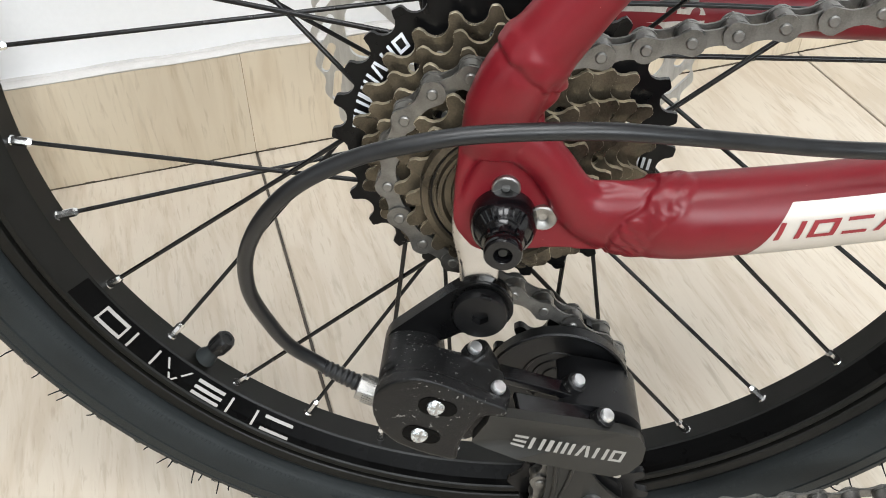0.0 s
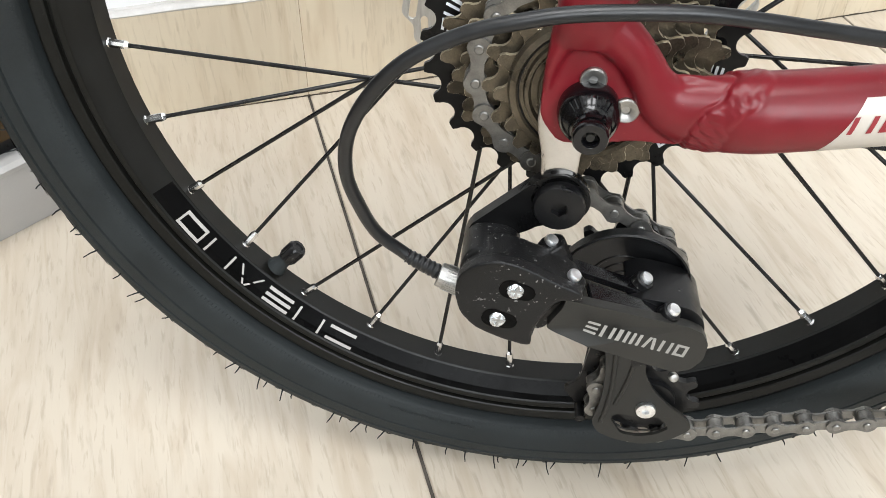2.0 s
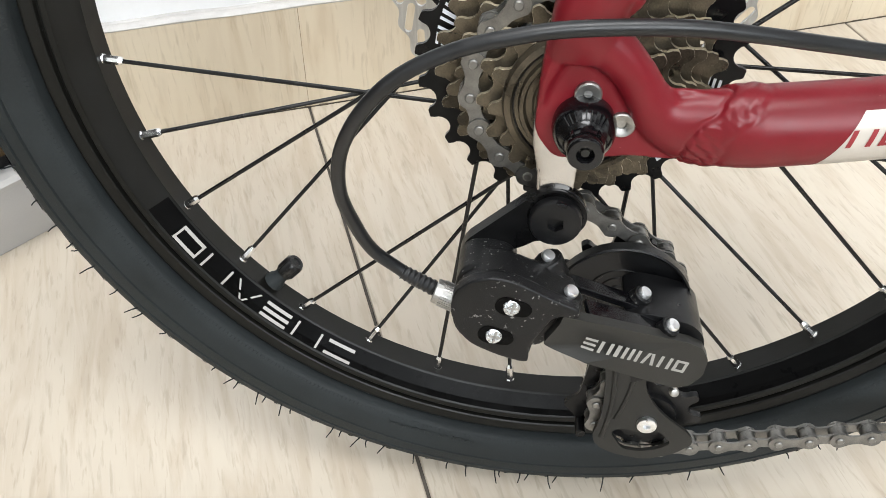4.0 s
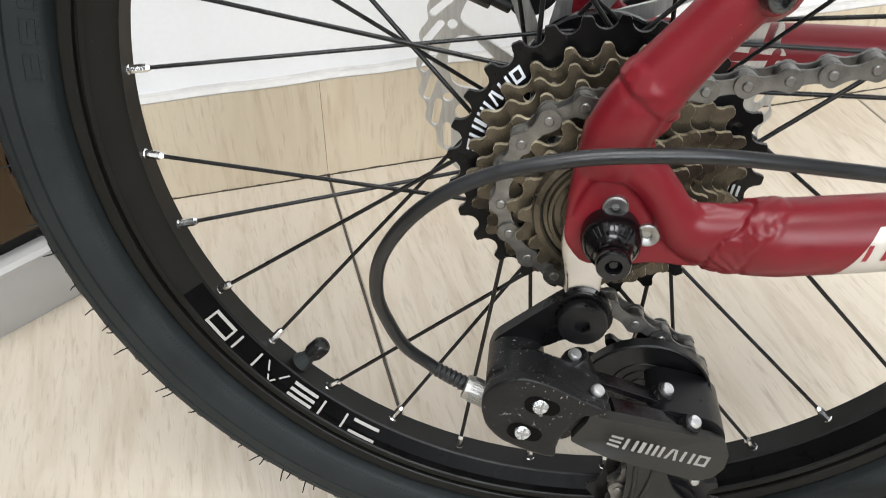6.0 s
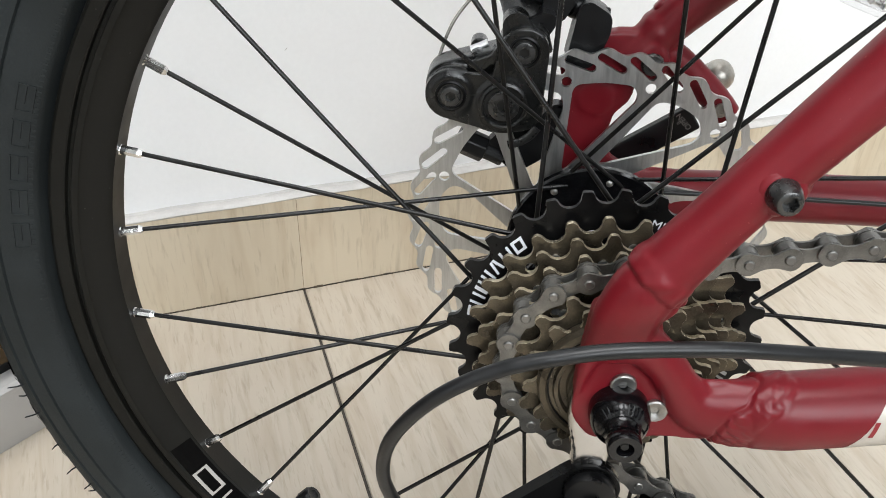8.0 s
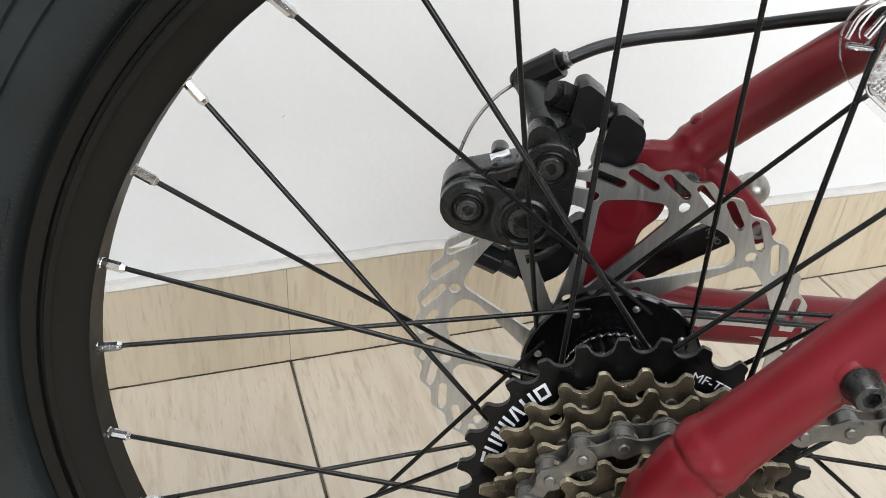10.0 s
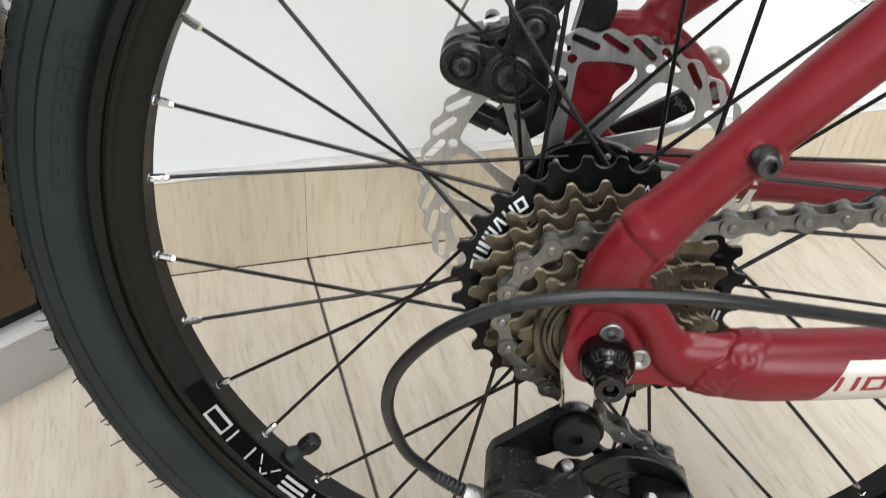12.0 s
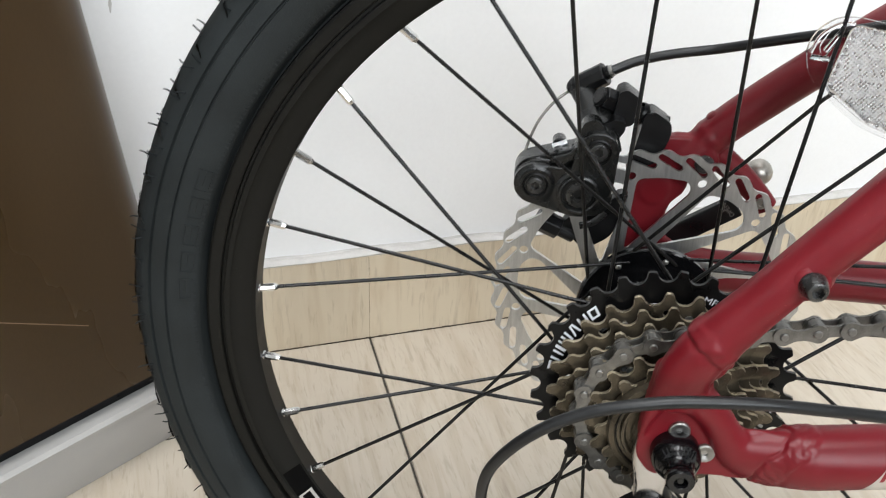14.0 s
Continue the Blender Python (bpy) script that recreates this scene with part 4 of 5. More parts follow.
    revolve(bm, [(9.8, -71.0), (10.1, -74.5), (9.9, -77.0), (9.3, -79.3), (8.4, -81.2), (7.1, -82.6), (6.3, -83.6), (5.7, -84.8), (5.3, -86.2), (5.2, -86.7), (5.6, -87.2), (5.6, -90.8), (5.1, -91.6), (2.8, -91.6), (2.5, -91.2), (2.3, -88.5), (0, -88.5)], 48, (0.9, 0, 0.3))
    part("axle_cap", bm, BLACK_GLOSS, drop, "glossy black domed plastic axle cap", smooth=40)
    bm = bmesh.new()
    for i in range(9):
        a = 46 + 11 * i
        x, z = polar(8.0, a)
        m = Matrix.Translation(mm(x + 0.9, -81.6, z + 0.3)) @ Euler((0, -radians(a), 0)).to_matrix().to_4x4() @ Euler((0, 0, radians(-47))).to_matrix().to_4x4()
        box(bm, mm(-0.3, -1.7, -0.22), mm(0.35, 1.7, 0.22), m)
    tagged(part("cap_ribbing", bm, BLACK_GLOSS, drop, smooth=0), kind="stuff")
    bm = bmesh.new()
    for i in range(4):
        a = 45 + 90 * i
        x, z = polar(4.9, a)
        m = Matrix.Translation(mm(x + 0.9, -84.4, z + 0.3)) @ Euler((0, -radians(a), 0)).to_matrix().to_4x4()
        box(bm, mm(-1.0, -2.4, -0.6), mm(1.2, 2.4, 0.6), m)
    tagged(part("cap_ribbing", bm, BLACK_GLOSS, drop, bevel=0.0003, smooth=0), kind="stuff")
    bm = bmesh.new()
    rod(bm, (0.9, -90.2, 0.3), (0.9, -87, 0.3), 1.3, 12)
    part("cap_pin", bm, GREY_PLATE, drop, "grey pin in the cap", smooth=40)

    # far side
    bm = bmesh.new()
    sweep(bm, smooth_line([(13, 68, 70), (22, 68, 80), (35, 68, 93), (70, 67.5, 121.5), (110, 66, 151), (165, 63, 192)], 8), lambda t: (8.4 + 1.2 * min(1, t * 2),) * 2, 28)
    plate(bm, rounded([(-15, 71), (-6, 84.5), (2, 85), (14, 85.5), (24, 82), (24, 72), (17.5, 66), (16.6, 59), (14.6, 54), (9.6, 50.5), (7.6, 44), (6.6, 36), (9, 29), (16, 24), (18, 4), (0, -12), (-14, -4), (-15, 20), (-15, 40), (-13, 58)], 3), 62.5, 70.5, [circle(-7.5, 75.5, 4.4, 14)])
    sweep(bm, smooth_line([(8, 67, 78.5), (20, 67, 78), (32, 67, 73), (43, 67, 64), (53, 67, 54), (58.5, 67, 47.5)], 7), lambda t: (8.0 - 2.2 * t, 4.4), 18)
    revolve(bm, [(0, -3), (8.5, -3), (8.8, 0.4), (7.2, 1.2), (0, 1.2)], 24, (0.5, 62.8, 57), (0, -1, 0))
    revolve(bm, [(0, -4), (7.6, -4), (7.2, 3.4), (0, 3.4)], 24, (22.4, 62.0, 73.0), (0, -1, 0))
    sweep(bm, smooth_line([(4, 68, 11), (24, 67, 11), (45, 66, 10.2), (100, 66, 9), (190, 63.5, 6.5)], 8), lambda t: (9.4 + 1.8 * min(1, t * 4),) * 2, 28)
    skin = fused(bm, 0.9, 6)

    def seam(p):
        """A weld bead round the far seat stay."""
        along = (p.x - 24) * 0.74 + (p.z - 82) * 0.67
        w = noise.noise(p * 0.25)
        return 0.55 * math.exp(-((along + 1.2 * w - 2) / 2.6) ** 2) * (1 + 0.4 * w) if p.z > 62 else 0.25 * w * math.exp(-((p.x - 12) / 12) ** 2)

    ripple(skin, seam)

    def far_sort(p):
        if p.x > 20 and p.z < 26:
            return "chain"
        if (p.x - 24) * 0.74 + (p.z - 82) * 0.67 > 0.5 and (p.z - 82) > (p.x - 24) * 0.35:
            return "stay"
        return "brace" if p.x > 26 else "drop"

    skins = split_skin(skin, far_sort, (((20, 0, 0), (1, 0, 0)), ((26, 0, 0), (1, 0, 0)), ((24.68, 0, 82), (0.74, 0, 0.67)), ((24, 0, 82), (-0.35, 0, 1))))
    far = skin_part("seat_stay", skins["stay"], RED, bike, "satin red far seat stay")
    bm = bmesh.new()
    revolve(bm, [(0, -3), (4.8, -3), (4.8, 0), (4.0, 1.0), (2.4, 1.0), (2.2, 0.2), (0, 0.2)], 12, (22.4, 57.6, 73.0), (0, -1, 0))
    part("boss_bolt", bm, GREY_BOLT, far, "grey bolt end", smooth=20)
    bm = bmesh.new()
    revolve(bm, [(0, -4), (3.5, -4), (3.3, 0.4), (2.4, 1.4), (0, 1.6)], 20, (24.6, 68, 94.8), (-0.67, 0, 0.74))
    part("cable_boss", bm, RED, far, "small red boss on the stay", smooth=50)
    bm = bmesh.new()
    sweep(bm, smooth_line([(96.0, 57.5, 145.2), (102, 58.0, 147.8), (108, 59.5, 150.4)], 6), lambda t: (4.9, 4.6), 16)
    part("cable_stop", bm, RED, far, "red cable stop", smooth=60)
    fd = skin_part("rear_dropout", skins["drop"], RED, bike, "satin red fork end with brake mount")
    brace = skin_part("brace", skins["brace"], RED, fd, "satin red brace strut")
    screw("brace_screw", (53.8, 63.0, 51.8), (0, -1, 0), 3.1, 1.6, NICKEL, brace, 1.4, "dull steel screw in the brace")
    fcs = skin_part("chain_stay", skins["chain"], RED, bike, "satin red far chain stay")
    bm = bmesh.new()
    rows = []
    for i in range(12):
        x = 19 + 46 * i / 11
        rows.append([bm.verts.new(mm(x, 66.6 - 10.9 * math.cos(radians(a)), 10.6 + 10.9 * math.sin(radians(a)))) for a in (14 - 1.9 * i, 28 - 1.7 * i, 42 - 1.5 * i)])
    for a, b in zip(rows, rows[1:]):
        for s in range(2):
            bm.faces.new((a[s], a[s + 1], b[s + 1], b[s]))
    bmesh.ops.recalc_face_normals(bm, faces=bm.faces)
    part("frame_decal", bm, SILVER_INK, fcs, "silver grey decal wedge", smooth=60)
    bm = bmesh.new()
    sweep(bm, smooth_line([(10, 53.8, 17.6), (50, 53.5, 16.4), (94, 53.0, 15.0), (190, 50, 11)], 5), 1.1, 8)
    part("frame_cable", bm, HOUSING, fcs, "thin black cable under the stay", smooth=60)


def make_quick_release():
    m = Matrix.Translation(mm(32, 90.5, 27.5)) @ Euler((0, -radians(32), 0)).to_matrix().to_4x4()
    bm = bmesh.new()
    box(bm, mm(-26, -3, -6.2), mm(20.5, 2.5, 6.2), m)
    lever = part("axle_lever", bm, BLACK_PLASTIC, bike, "black axle lever", bevel=0.0012, segments=3)
    for body, size, dx, dz in (("OPEN", 3.6, 17.2, -3.6), ("||", 2.6, 14.0, 1.0)):
        cu = bpy.data.curves.new("letters", "FONT")
        cu.body, cu.size = body, size * 0.001
        cu.extrude = 0.00005
        tmp = bpy.data.objects.new("letters", cu)
        scene.collection.objects.link(tmp)
        me = bpy.data.meshes.new_from_object(tmp.evaluated_get(bpy.context.evaluated_depsgraph_get()))
        bpy.data.objects.remove(tmp)
        me.materials.clear()
        me.materials.append(GREY_INK)
        ob = new("lever_print", me)
        ob.parent = lever
        ob.matrix_local = m @ Matrix.Translation(mm(dx, -3.12, dz)) @ Euler((0, radians(-100), 0)).to_matrix().to_4x4() @ Euler((radians(90), 0, 0)).to_matrix().to_4x4()
    bm = bmesh.new()
    revolve(bm, [(0, -7), (6.4, -7), (7.2, -6), (7.2, -2), (6.6, -1.6), (6.6, -0.8), (7.2, -0.4), (7.0, 2), (6.0, 4.2), (4.2, 5.8), (2.0, 6.5), (0, 6.6)], 32, (58.2, 93, 56.6), (0.35, -0.2, 0.3))
    part("axle_end_nut", bm, NICKEL, lever, "dull nickel end nut", smooth=30)


def make_caliper():
    bm = bmesh.new()
    plate(bm, lobes((-59.9, 64.6, 10.6), (-52, 66, 8.0), (-38.4, 60.2, 12.6), (-31.5, 58.5, 9.6)), 43.4, 62.0)
    plate(bm, lobes((-60.0, 66.2, 10.6), (-50, 69.0, 9.4), (-36, 72, 11)), 49.0, 64.0)
    plate(bm, lobes((-30.6, 82.4, 10.0), (-31.5, 66, 9.6), (-36, 70, 8)), 42.6, 62.0)
    revolve(bm, [(0, 0), (11.0, 0), (11.8, 3.0), (11.8, 14.0), (0, 14.0)], 36, (-38.4, 42.2, 60.8))
    revolve(bm, [(0, 0), (8.4, 0), (9.6, 2.0), (9.6, 14.0), (0, 14.0)], 36, (-59.9, 42.6, 64.6))
    cal = part("brake_caliper", fused(bm, 0.7, 6), CAST_BLACK, bike, "black mechanical disc brake caliper with two socket bolts", smooth=80)
    bm = bmesh.new()
    plate(bm, lobes((-56, 55, 8.0), (-41, 52, 10.0), (-35, 66, 8.0)), 58.0, 74.0)
    part("outer_body", bm, BLACK_METAL, cal, bevel=0.002, segments=2)
    for x, z, r in ((-59.9, 64.6, 4.2), (-30.6, 82.8, 4.4)):
        bm = bmesh.new()
        revolve(bm, [(6.6, -1.0), (6.4, 1.0), (5.8, 1.3), (5.2, 0.8), (5.0, -1.5)], 28, (x, 42.9, z), (0, -1, 0))
        part("bolt_collar", bm, BLACK_METAL, cal, smooth=30)
        screw("caliper_bolt", (x, 43.2, z), (0, -1, 0), r, 2.2, GREY_BOLT, cal, 2.3, "dark grey socket bolt")
    bm = bmesh.new()
    revolve(bm, [(10.2, -1.5), (10.0, 0.8), (9.0, 1.3), (8.2, 0.7), (8.0, -0.8), (6.8, -0.8)], 36, (-38.4, 41.8, 60.6), (0, -1, 0))
    part("adjuster_ring", bm, CAST_BLACK, cal, smooth=30)
    screw("pad_adjuster", (-38.4, 42.8, 60.6), (0, -1, 0), 6.4, 1.8, GREY_BOLT, cal, 4.2, "dark grey hex adjuster")
    bm = bmesh.new()
    revolve(bm, [(3.7, 0), (3.6, 1.2), (2.8, 1.2), (2.6, 0)], 24, (-38.4, 42.6, 60.6), (0, -1, 0))
    part("adjuster_bush", bm, GREY_BOLT, cal, "grey steel bush in the adjuster", smooth=30)
    # lever arm, cable stop, barrel
    bm = bmesh.new()
    sweep(bm, smooth_line([(-29, 50, 80), (-30, 58, 88), (-33, 70, 95.5), (-38.5, 81, 101), (-43.0, 87.5, 103.2)], 8), lambda t: (10.2 - 5.6 * t, 5.6 - 1.6 * t), 20)
    sweep(bm, smooth_line([(-25, 47, 82), (-23.5, 55, 87), (-26.5, 64, 91)], 6), lambda t: (3.4 - 0.9 * t, 3.0), 12)
    revolve(bm, [(0, -4.2), (4.2, -4.2), (4.6, 0), (4.2, 4.2), (0, 4.2)], 20, (-41.0, 84.5, 102.2), (0.55, -0.1, 0.8))
    part("brake_arm", fused(bm, 0.6, 4), CAST_BLACK, cal, "black brake actuating arm", smooth=80)
    bm = bmesh.new()
    plate(bm, lobes((-30, 80, 8.6), (-34.0, 92.0, 5.4)), 46, 56)
    part("arm_root", bm, CAST_BLACK, cal, bevel=0.002, segments=3)
    bm = bmesh.new()
    a, b = Vector((-41.5, 84.5, 101.6)), Vector((-27.5, 80.5, 110.6))
    rod(bm, a, b, 6.0, 10)
    rod(bm, b, b + (b - a).normalized() * 2.5, 3.6, 14)
    part("barrel_adjuster", bm, BLACK_PLASTIC, cal, "ribbed black barrel adjuster", bevel=0.0005, smooth=20)
    bm = bmesh.new()
    rod(bm, b + (b - a).normalized() * 1.5, b + (b - a).normalized() * 4.2, 3.0, 16)
    part("cable_ferrule", bm, DULL_STEEL, cal, "bright cable ferrule", bevel=0.0003, smooth=20)
    bm = bmesh.new()
    rod(bm, (-44.5, 86.5, 99.5), (-42.0, 86.0, 101.0), 2.0, 10)
    part("cable_end", bm, ALLOY, cal, smooth=40)
    bm = bmesh.new()
    sweep(bm, smooth_line([(-43.5, 86.5, 100), (-52, 82, 94.5), (-60, 74, 86), (-65, 64, 76), (-66.5, 52, 69.5)], 8), 0.75, 8)
    part("brake_wire", bm, CHAIN_STEEL, cal, "bare steel brake wire", smooth=60)
    # wire clamp on the body: two hooked lobes, a wavy skirt and a bright screw between
    bm = bmesh.new()
    plate(bm, circle(-49.0, 77.4, 3.5, 20), 49.6, 58)
    plate(bm, rounded([(-53.6, 77.6), (-52.4, 74.4), (-49.6, 75.2), (-46.2, 73.8), (-43.6, 76.6), (-41.4, 75.6), (-37.6, 80), (-37.4, 84), (-41.6, 83.4), (-43.6, 80.4), (-47.4, 79.0)], 1.2), 46.0, 56)
    plate(bm, circle(-48.8, 80.4, 3.5, 20), 57.0, 66)
    part("wire_clamp", fused(bm, 0.5, 3), CAST_BLACK, cal, "black hooked wire clamp", smooth=80)
    bm = bmesh.new()
    rod(bm, (-52.2, 56.6, 79.4), (-45.2, 57.0, 82.0), 1.7, 14)
    part("clamp_screw", bm, STEEL, cal, "bright clamp screw", smooth=40)
    bm = bmesh.new()
    sweep(bm, smooth_line([(-36, 54.5, 38.0), (-31, 54.5, 39.6), (-27, 54.5, 42.2), (-24, 54.5, 46)], 6), lambda t: (2.0, 0.7), 10)
    part("pad_spring", bm, GREY_BOLT, cal, "bright steel pad clip", smooth=60)
    # mounting bolt and bracket above the disc
    bm = bmesh.new()
    plate(bm, rounded([(-21.5, 106.5), (-17.5, 108.0), (-10.0, 102.6), (-10.6, 96.0), (-14.5, 89.8), (-22.8, 88.6), (-24.0, 93.0)], 1.6), 62.0, 77.0)
    plate(bm, rounded([(-31, 85), (-29.4, 93), (-26.4, 93.4), (-23.4, 95.6), (-18, 94.0), (-18, 90), (-22, 84)], 1.4), 54.0, 66.0)
    part("mount_block", bm, BLACK_PLASTIC, cal, "black mount block", bevel=0.0014, segments=3)
    bm = bmesh.new()
    rod(bm, (-29.5, 66, 103.0), (-20, 70, 98.0), 6.0, 6)
    rod(bm, (-31.5, 65.2, 104.0), (-29, 66.2, 102.7), 4.4, 16)
    rod(bm, (-24, 68, 100), (4, 69, 90), 3.4, 12)
    part("mount_bolt", bm, BLACK_PLASTIC, cal, "black hex mount bolt", bevel=0.0006, smooth=20)
    bm = bmesh.new()
    plate(bm, rounded([(-8.6, 96.5), (-4.2, 98.4), (5.0, 92.4), (4.8, 85.5), (1.0, 76.0), (-3, 70), (-13.4, 72.0), (-10.2, 87.5)], 3), 60.0, 74.0)
    part("mount_bracket", bm, BLACK_PLASTIC, cal, "black mount bracket", bevel=0.0018, segments=3)
    bm = bmesh.new()
    revolve(bm, [(5.4, 0), (5.6, 0.8), (5.6, 2.6), (4.8, 3.2), (0, 3.2)], 20, (-10.6, 68, 95.2), (0.9, 0.1, -0.4))
    part("mount_washer", bm, BLACK_METAL, cal, smooth=30)
    # pad adjuster knob and lower bracket
    bm = bmesh.new()
    rod(bm, (-58, 61, 38.5), (-46, 61, 33), 6.2, 8)
    rod(bm, (-48, 61, 34), (-38, 61, 29), 4.0, 14)
    part("adjuster_knob", bm, BLACK_PLASTIC, cal, "black knob", bevel=0.0007, smooth=20)
    bm = bmesh.new()
    plate(bm, rounded([(-46, 36), (-33, 22), (-20, 30), (-10, 52), (-16, 56), (-28, 44), (-38, 44)], 4), 59.0, 66.0)
    part("lower_bracket", bm, BLACK_PLASTIC, cal, bevel=0.0015, segments=2)
    bm = bmesh.new()
    sweep(bm, smooth_line([(-26, 80, 111.5), (-12, 84, 116.5), (6, 88.5, 119.5), (28, 88.5, 122.8), (50.5, 76, 130.6), (79, 59.5, 140.4), (97, 56, 144.8)], 8), 2.5, 14)
    part("brake_housing", bm, HOUSING, bike, "black brake cable housing", smooth=60)


def make_derailleur():
    bm = bmesh.new()
    face = rounded([(-40.2, -57), (-38.6, -49.5), (-33, -44.6), (-25.5, -42.4), (-18, -44.4), (-5.5, -51.2), (2.6, -55.4), (3.2, -58.6), (-1.5, -61.4), (-5.6, -62.5), (-11.8, -76), (-12.6, -80.6), (-23, -77.6), (-33, -72.6), (-38.4, -66)], 4)
    plate(bm, [(-20 + (x + 20) * 0.94, -61 + (z + 61) * 0.93) for x, z in face], -94.0, -80.0)
    plate(bm, rounded([(-40.2, -57), (-38.6, -49.5), (-33, -44.6), (-25.5, -42.4), (-18, -44.4), (-5.5, -51.2), (2.6, -55.0), (3.2, -58.2), (-5.6, -58.4), (-13.6, -72.6), (-13.2, -80.4), (-23, -77.6), (-33, -72.6), (-38.4, -66)], 3), -98.0, -93.0)
    plate(bm, rounded([(-16, -56), (1.5, -57), (0.5, -62), (-5.5, -73), (-8.6, -78.6), (-12.6, -79.8), (-17, -76)], 2), -89.5, -82.0)
    plate(bm, rounded([(-39.6, -54), (-36.0, -45.6), (-27, -45.2), (-19.5, -47.8), (-18.5, -60), (-21, -77), (-27, -78), (-37.5, -70)], 4), -88.0, -66.0)
    plate(bm, rounded([(-26, -45.4), (-17, -48.2), (-6.0, -52.0), (-1.5, -58.0), (-10, -73), (-10, -79), (-26, -78)], 4), -88.0, -78.0)
    rod(bm, (-4.5, -76.0, -60), (-8.2, -76.2, -50.4), 5.2, 18)
    rod(bm, (-1.6, -90.0, -62), (-0.6, -90.2, -54.8), 4.8, 18)
    der = part("rear_derailleur", fused(bm, 0.6, 4), DUSTY_PLASTIC, bike, "dusty black rear derailleur with a long link plate", smooth=80)
    # upper arm to the pivot bolt
    bm = bmesh.new()
    plate(bm, rounded([(-5.6, -24.2), (0.4, -27.0), (4.2, -32), (4.6, -37.5), (1.6, -42.6), (-5.6, -46.2), (-12, -45.2), (-17, -48.6), (-25, -51.5), (-33, -53.5), (-37.6, -50), (-36.4, -46.4), (-25, -36.6), (-15.6, -28.6), (-11.5, -25.6)], 3), -73.0, -67.5)
    part("mount_arm", bm, BLACK_METAL, der, "black steel mounting arm", bevel=0.0022, segments=4)
    bm = bmesh.new()
    revolve(bm, [(10.6, 0), (10.6, 2.2), (9.6, 3.4), (0, 3.4)], 40, (-6.2, -69.6, -35.2), (0, -1, 0))
    part("pivot_collar", bm, BLACK_GLOSS, der, smooth=30)
    screw("pivot_bolt", (-6.2, -72.4, -35.8), (0, -1, 0), 8.9, 4.6, BLACK_PLASTIC, der, 3.0, "black socket pivot bolt")
    # limit screws; flat near-black patches paint the shade of their recesses
    for x, z in ((-19.6, -54.6), (-25.4, -67.6)):
        bm = bmesh.new()
        plate(bm, lobes((x - 1.6, z + 0.4, 3.9), (x + 3.6, z - 1.0, 3.2)), -98.22, -96.0)
        part("recess_shade", bm, STICKER_AND_SHADE, der, smooth=0)
        screw("limit_screw", (x, -97.80, z), (0.3, -1, 0.25), 2.9, 1.5, ZINC, der, 0.0, "zinc cross-head limit screw")
        bm = bmesh.new()
        for turn in (20, 110):
            box(bm, mm(-2.0, -0.2, -0.4), mm(2.0, 0.2, 0.4), Matrix.Translation(mm(x + 0.45, -99.22, z + 0.4)) @ Euler((radians(-14), 0, radians(17))).to_matrix().to_4x4() @ Euler((0, radians(turn), 0)).to_matrix().to_4x4())
        part("screw_slot", bm, DULL_STEEL, der, smooth=0)
    # rivets of the parallelogram
    ax = (0.45, -0.15, 0.88)
    for x, y, z, lo in ((27.4, -71.8, -67.4, -76), (36.5, -83.6, -71.6, -80)):
        bm = bmesh.new()
        rod(bm, (x - 5, y + 1.5, lo), (x - ax[0] * 1.2, y - ax[1] * 1.2, z - ax[2] * 1.2), 4.4, 16, 3.7)
        part("rivet_boss", bm, DUSTY_PLASTIC, der, bevel=0.0006, smooth=40)
    for x, y, z in ((-7.6, -76.4, -48.9), (0.3, -90.4, -52.6), (27.4, -71.8, -67.4), (36.5, -83.6, -71.6)):
        screw("rivet", (x - ax[0] * 1.5, y - ax[1] * 1.5, z - ax[2] * 1.5), ax, 2.45, 2.2, RIVET, der, 0.0, "bright steel rivet", dome=0.6)
    for (p, q), w, h in ((((-7, -77.5, -55.5), (29, -72.0, -73.0)), 6.5, 3.0), (((6, -88.6, -61.6), (41, -80.6, -79.0)), 9.5, 2.2)):
        p, q = Vector(p), Vector(q)
        along = (q - p).normalized()
        side = (Vector((0, 1, 0)) - along * along.y).normalized()
        m = Matrix((along, side, along.cross(side))).transposed().to_4x4()
        bm = bmesh.new()
        box(bm, mm(0, -w / 2, -h), mm((q - p).length, w / 2, 0), Matrix.Translation(p * 0.001) @ m)
        part("link_arm", bm, BLACK_GLOSS, der, "flat black link arm", bevel=0.0006, segments=2)
    # outer link plate on a slant
    def slant(x, z, y):
        return -96.4 + 0.33 * max(0.0, x - 6.0) + y
    bm = bmesh.new()
    plate(bm, rounded([(-2.4, -57.4), (42.0, -77.8), (48.0, -82.4), (50.8, -88.5), (50.0, -96), (45.6, -100.0), (39.5, -99.6), (26, -91.2), (5.3, -78.2), (-5.6, -72.6), (-8.8, -70.4), (-3.4, -61.4)], 1.4), -1.6, 2.6, tilt=slant)
    lp = part("link_plate", bm, GREY_PLATE, der, "satin dark grey outer link plate", bevel=0.0012, segments=3)
    for quads in plain_marks(NAME_MARKS, 0.26):
        bm = bmesh.new()
        for i, q in enumerate(quads):
            vs = []
            for u, v in q:
                x, z = 3.9 + 38.2 * u + 1.8 * v, -71.0 - 21.6 * u + 4.7 * v
                vs.append(bm.verts.new(mm(x, slant(x, z, -1.72 - 0.004 * i), z)))
            bm.faces.new(vs)
        bmesh.ops.recalc_face_normals(bm, faces=bm.faces)
        part("plate_print", bm, GREY_INK, lp, "silver bar mark", smooth=0)
    # knuckle at the cage end
    bm = bmesh.new()
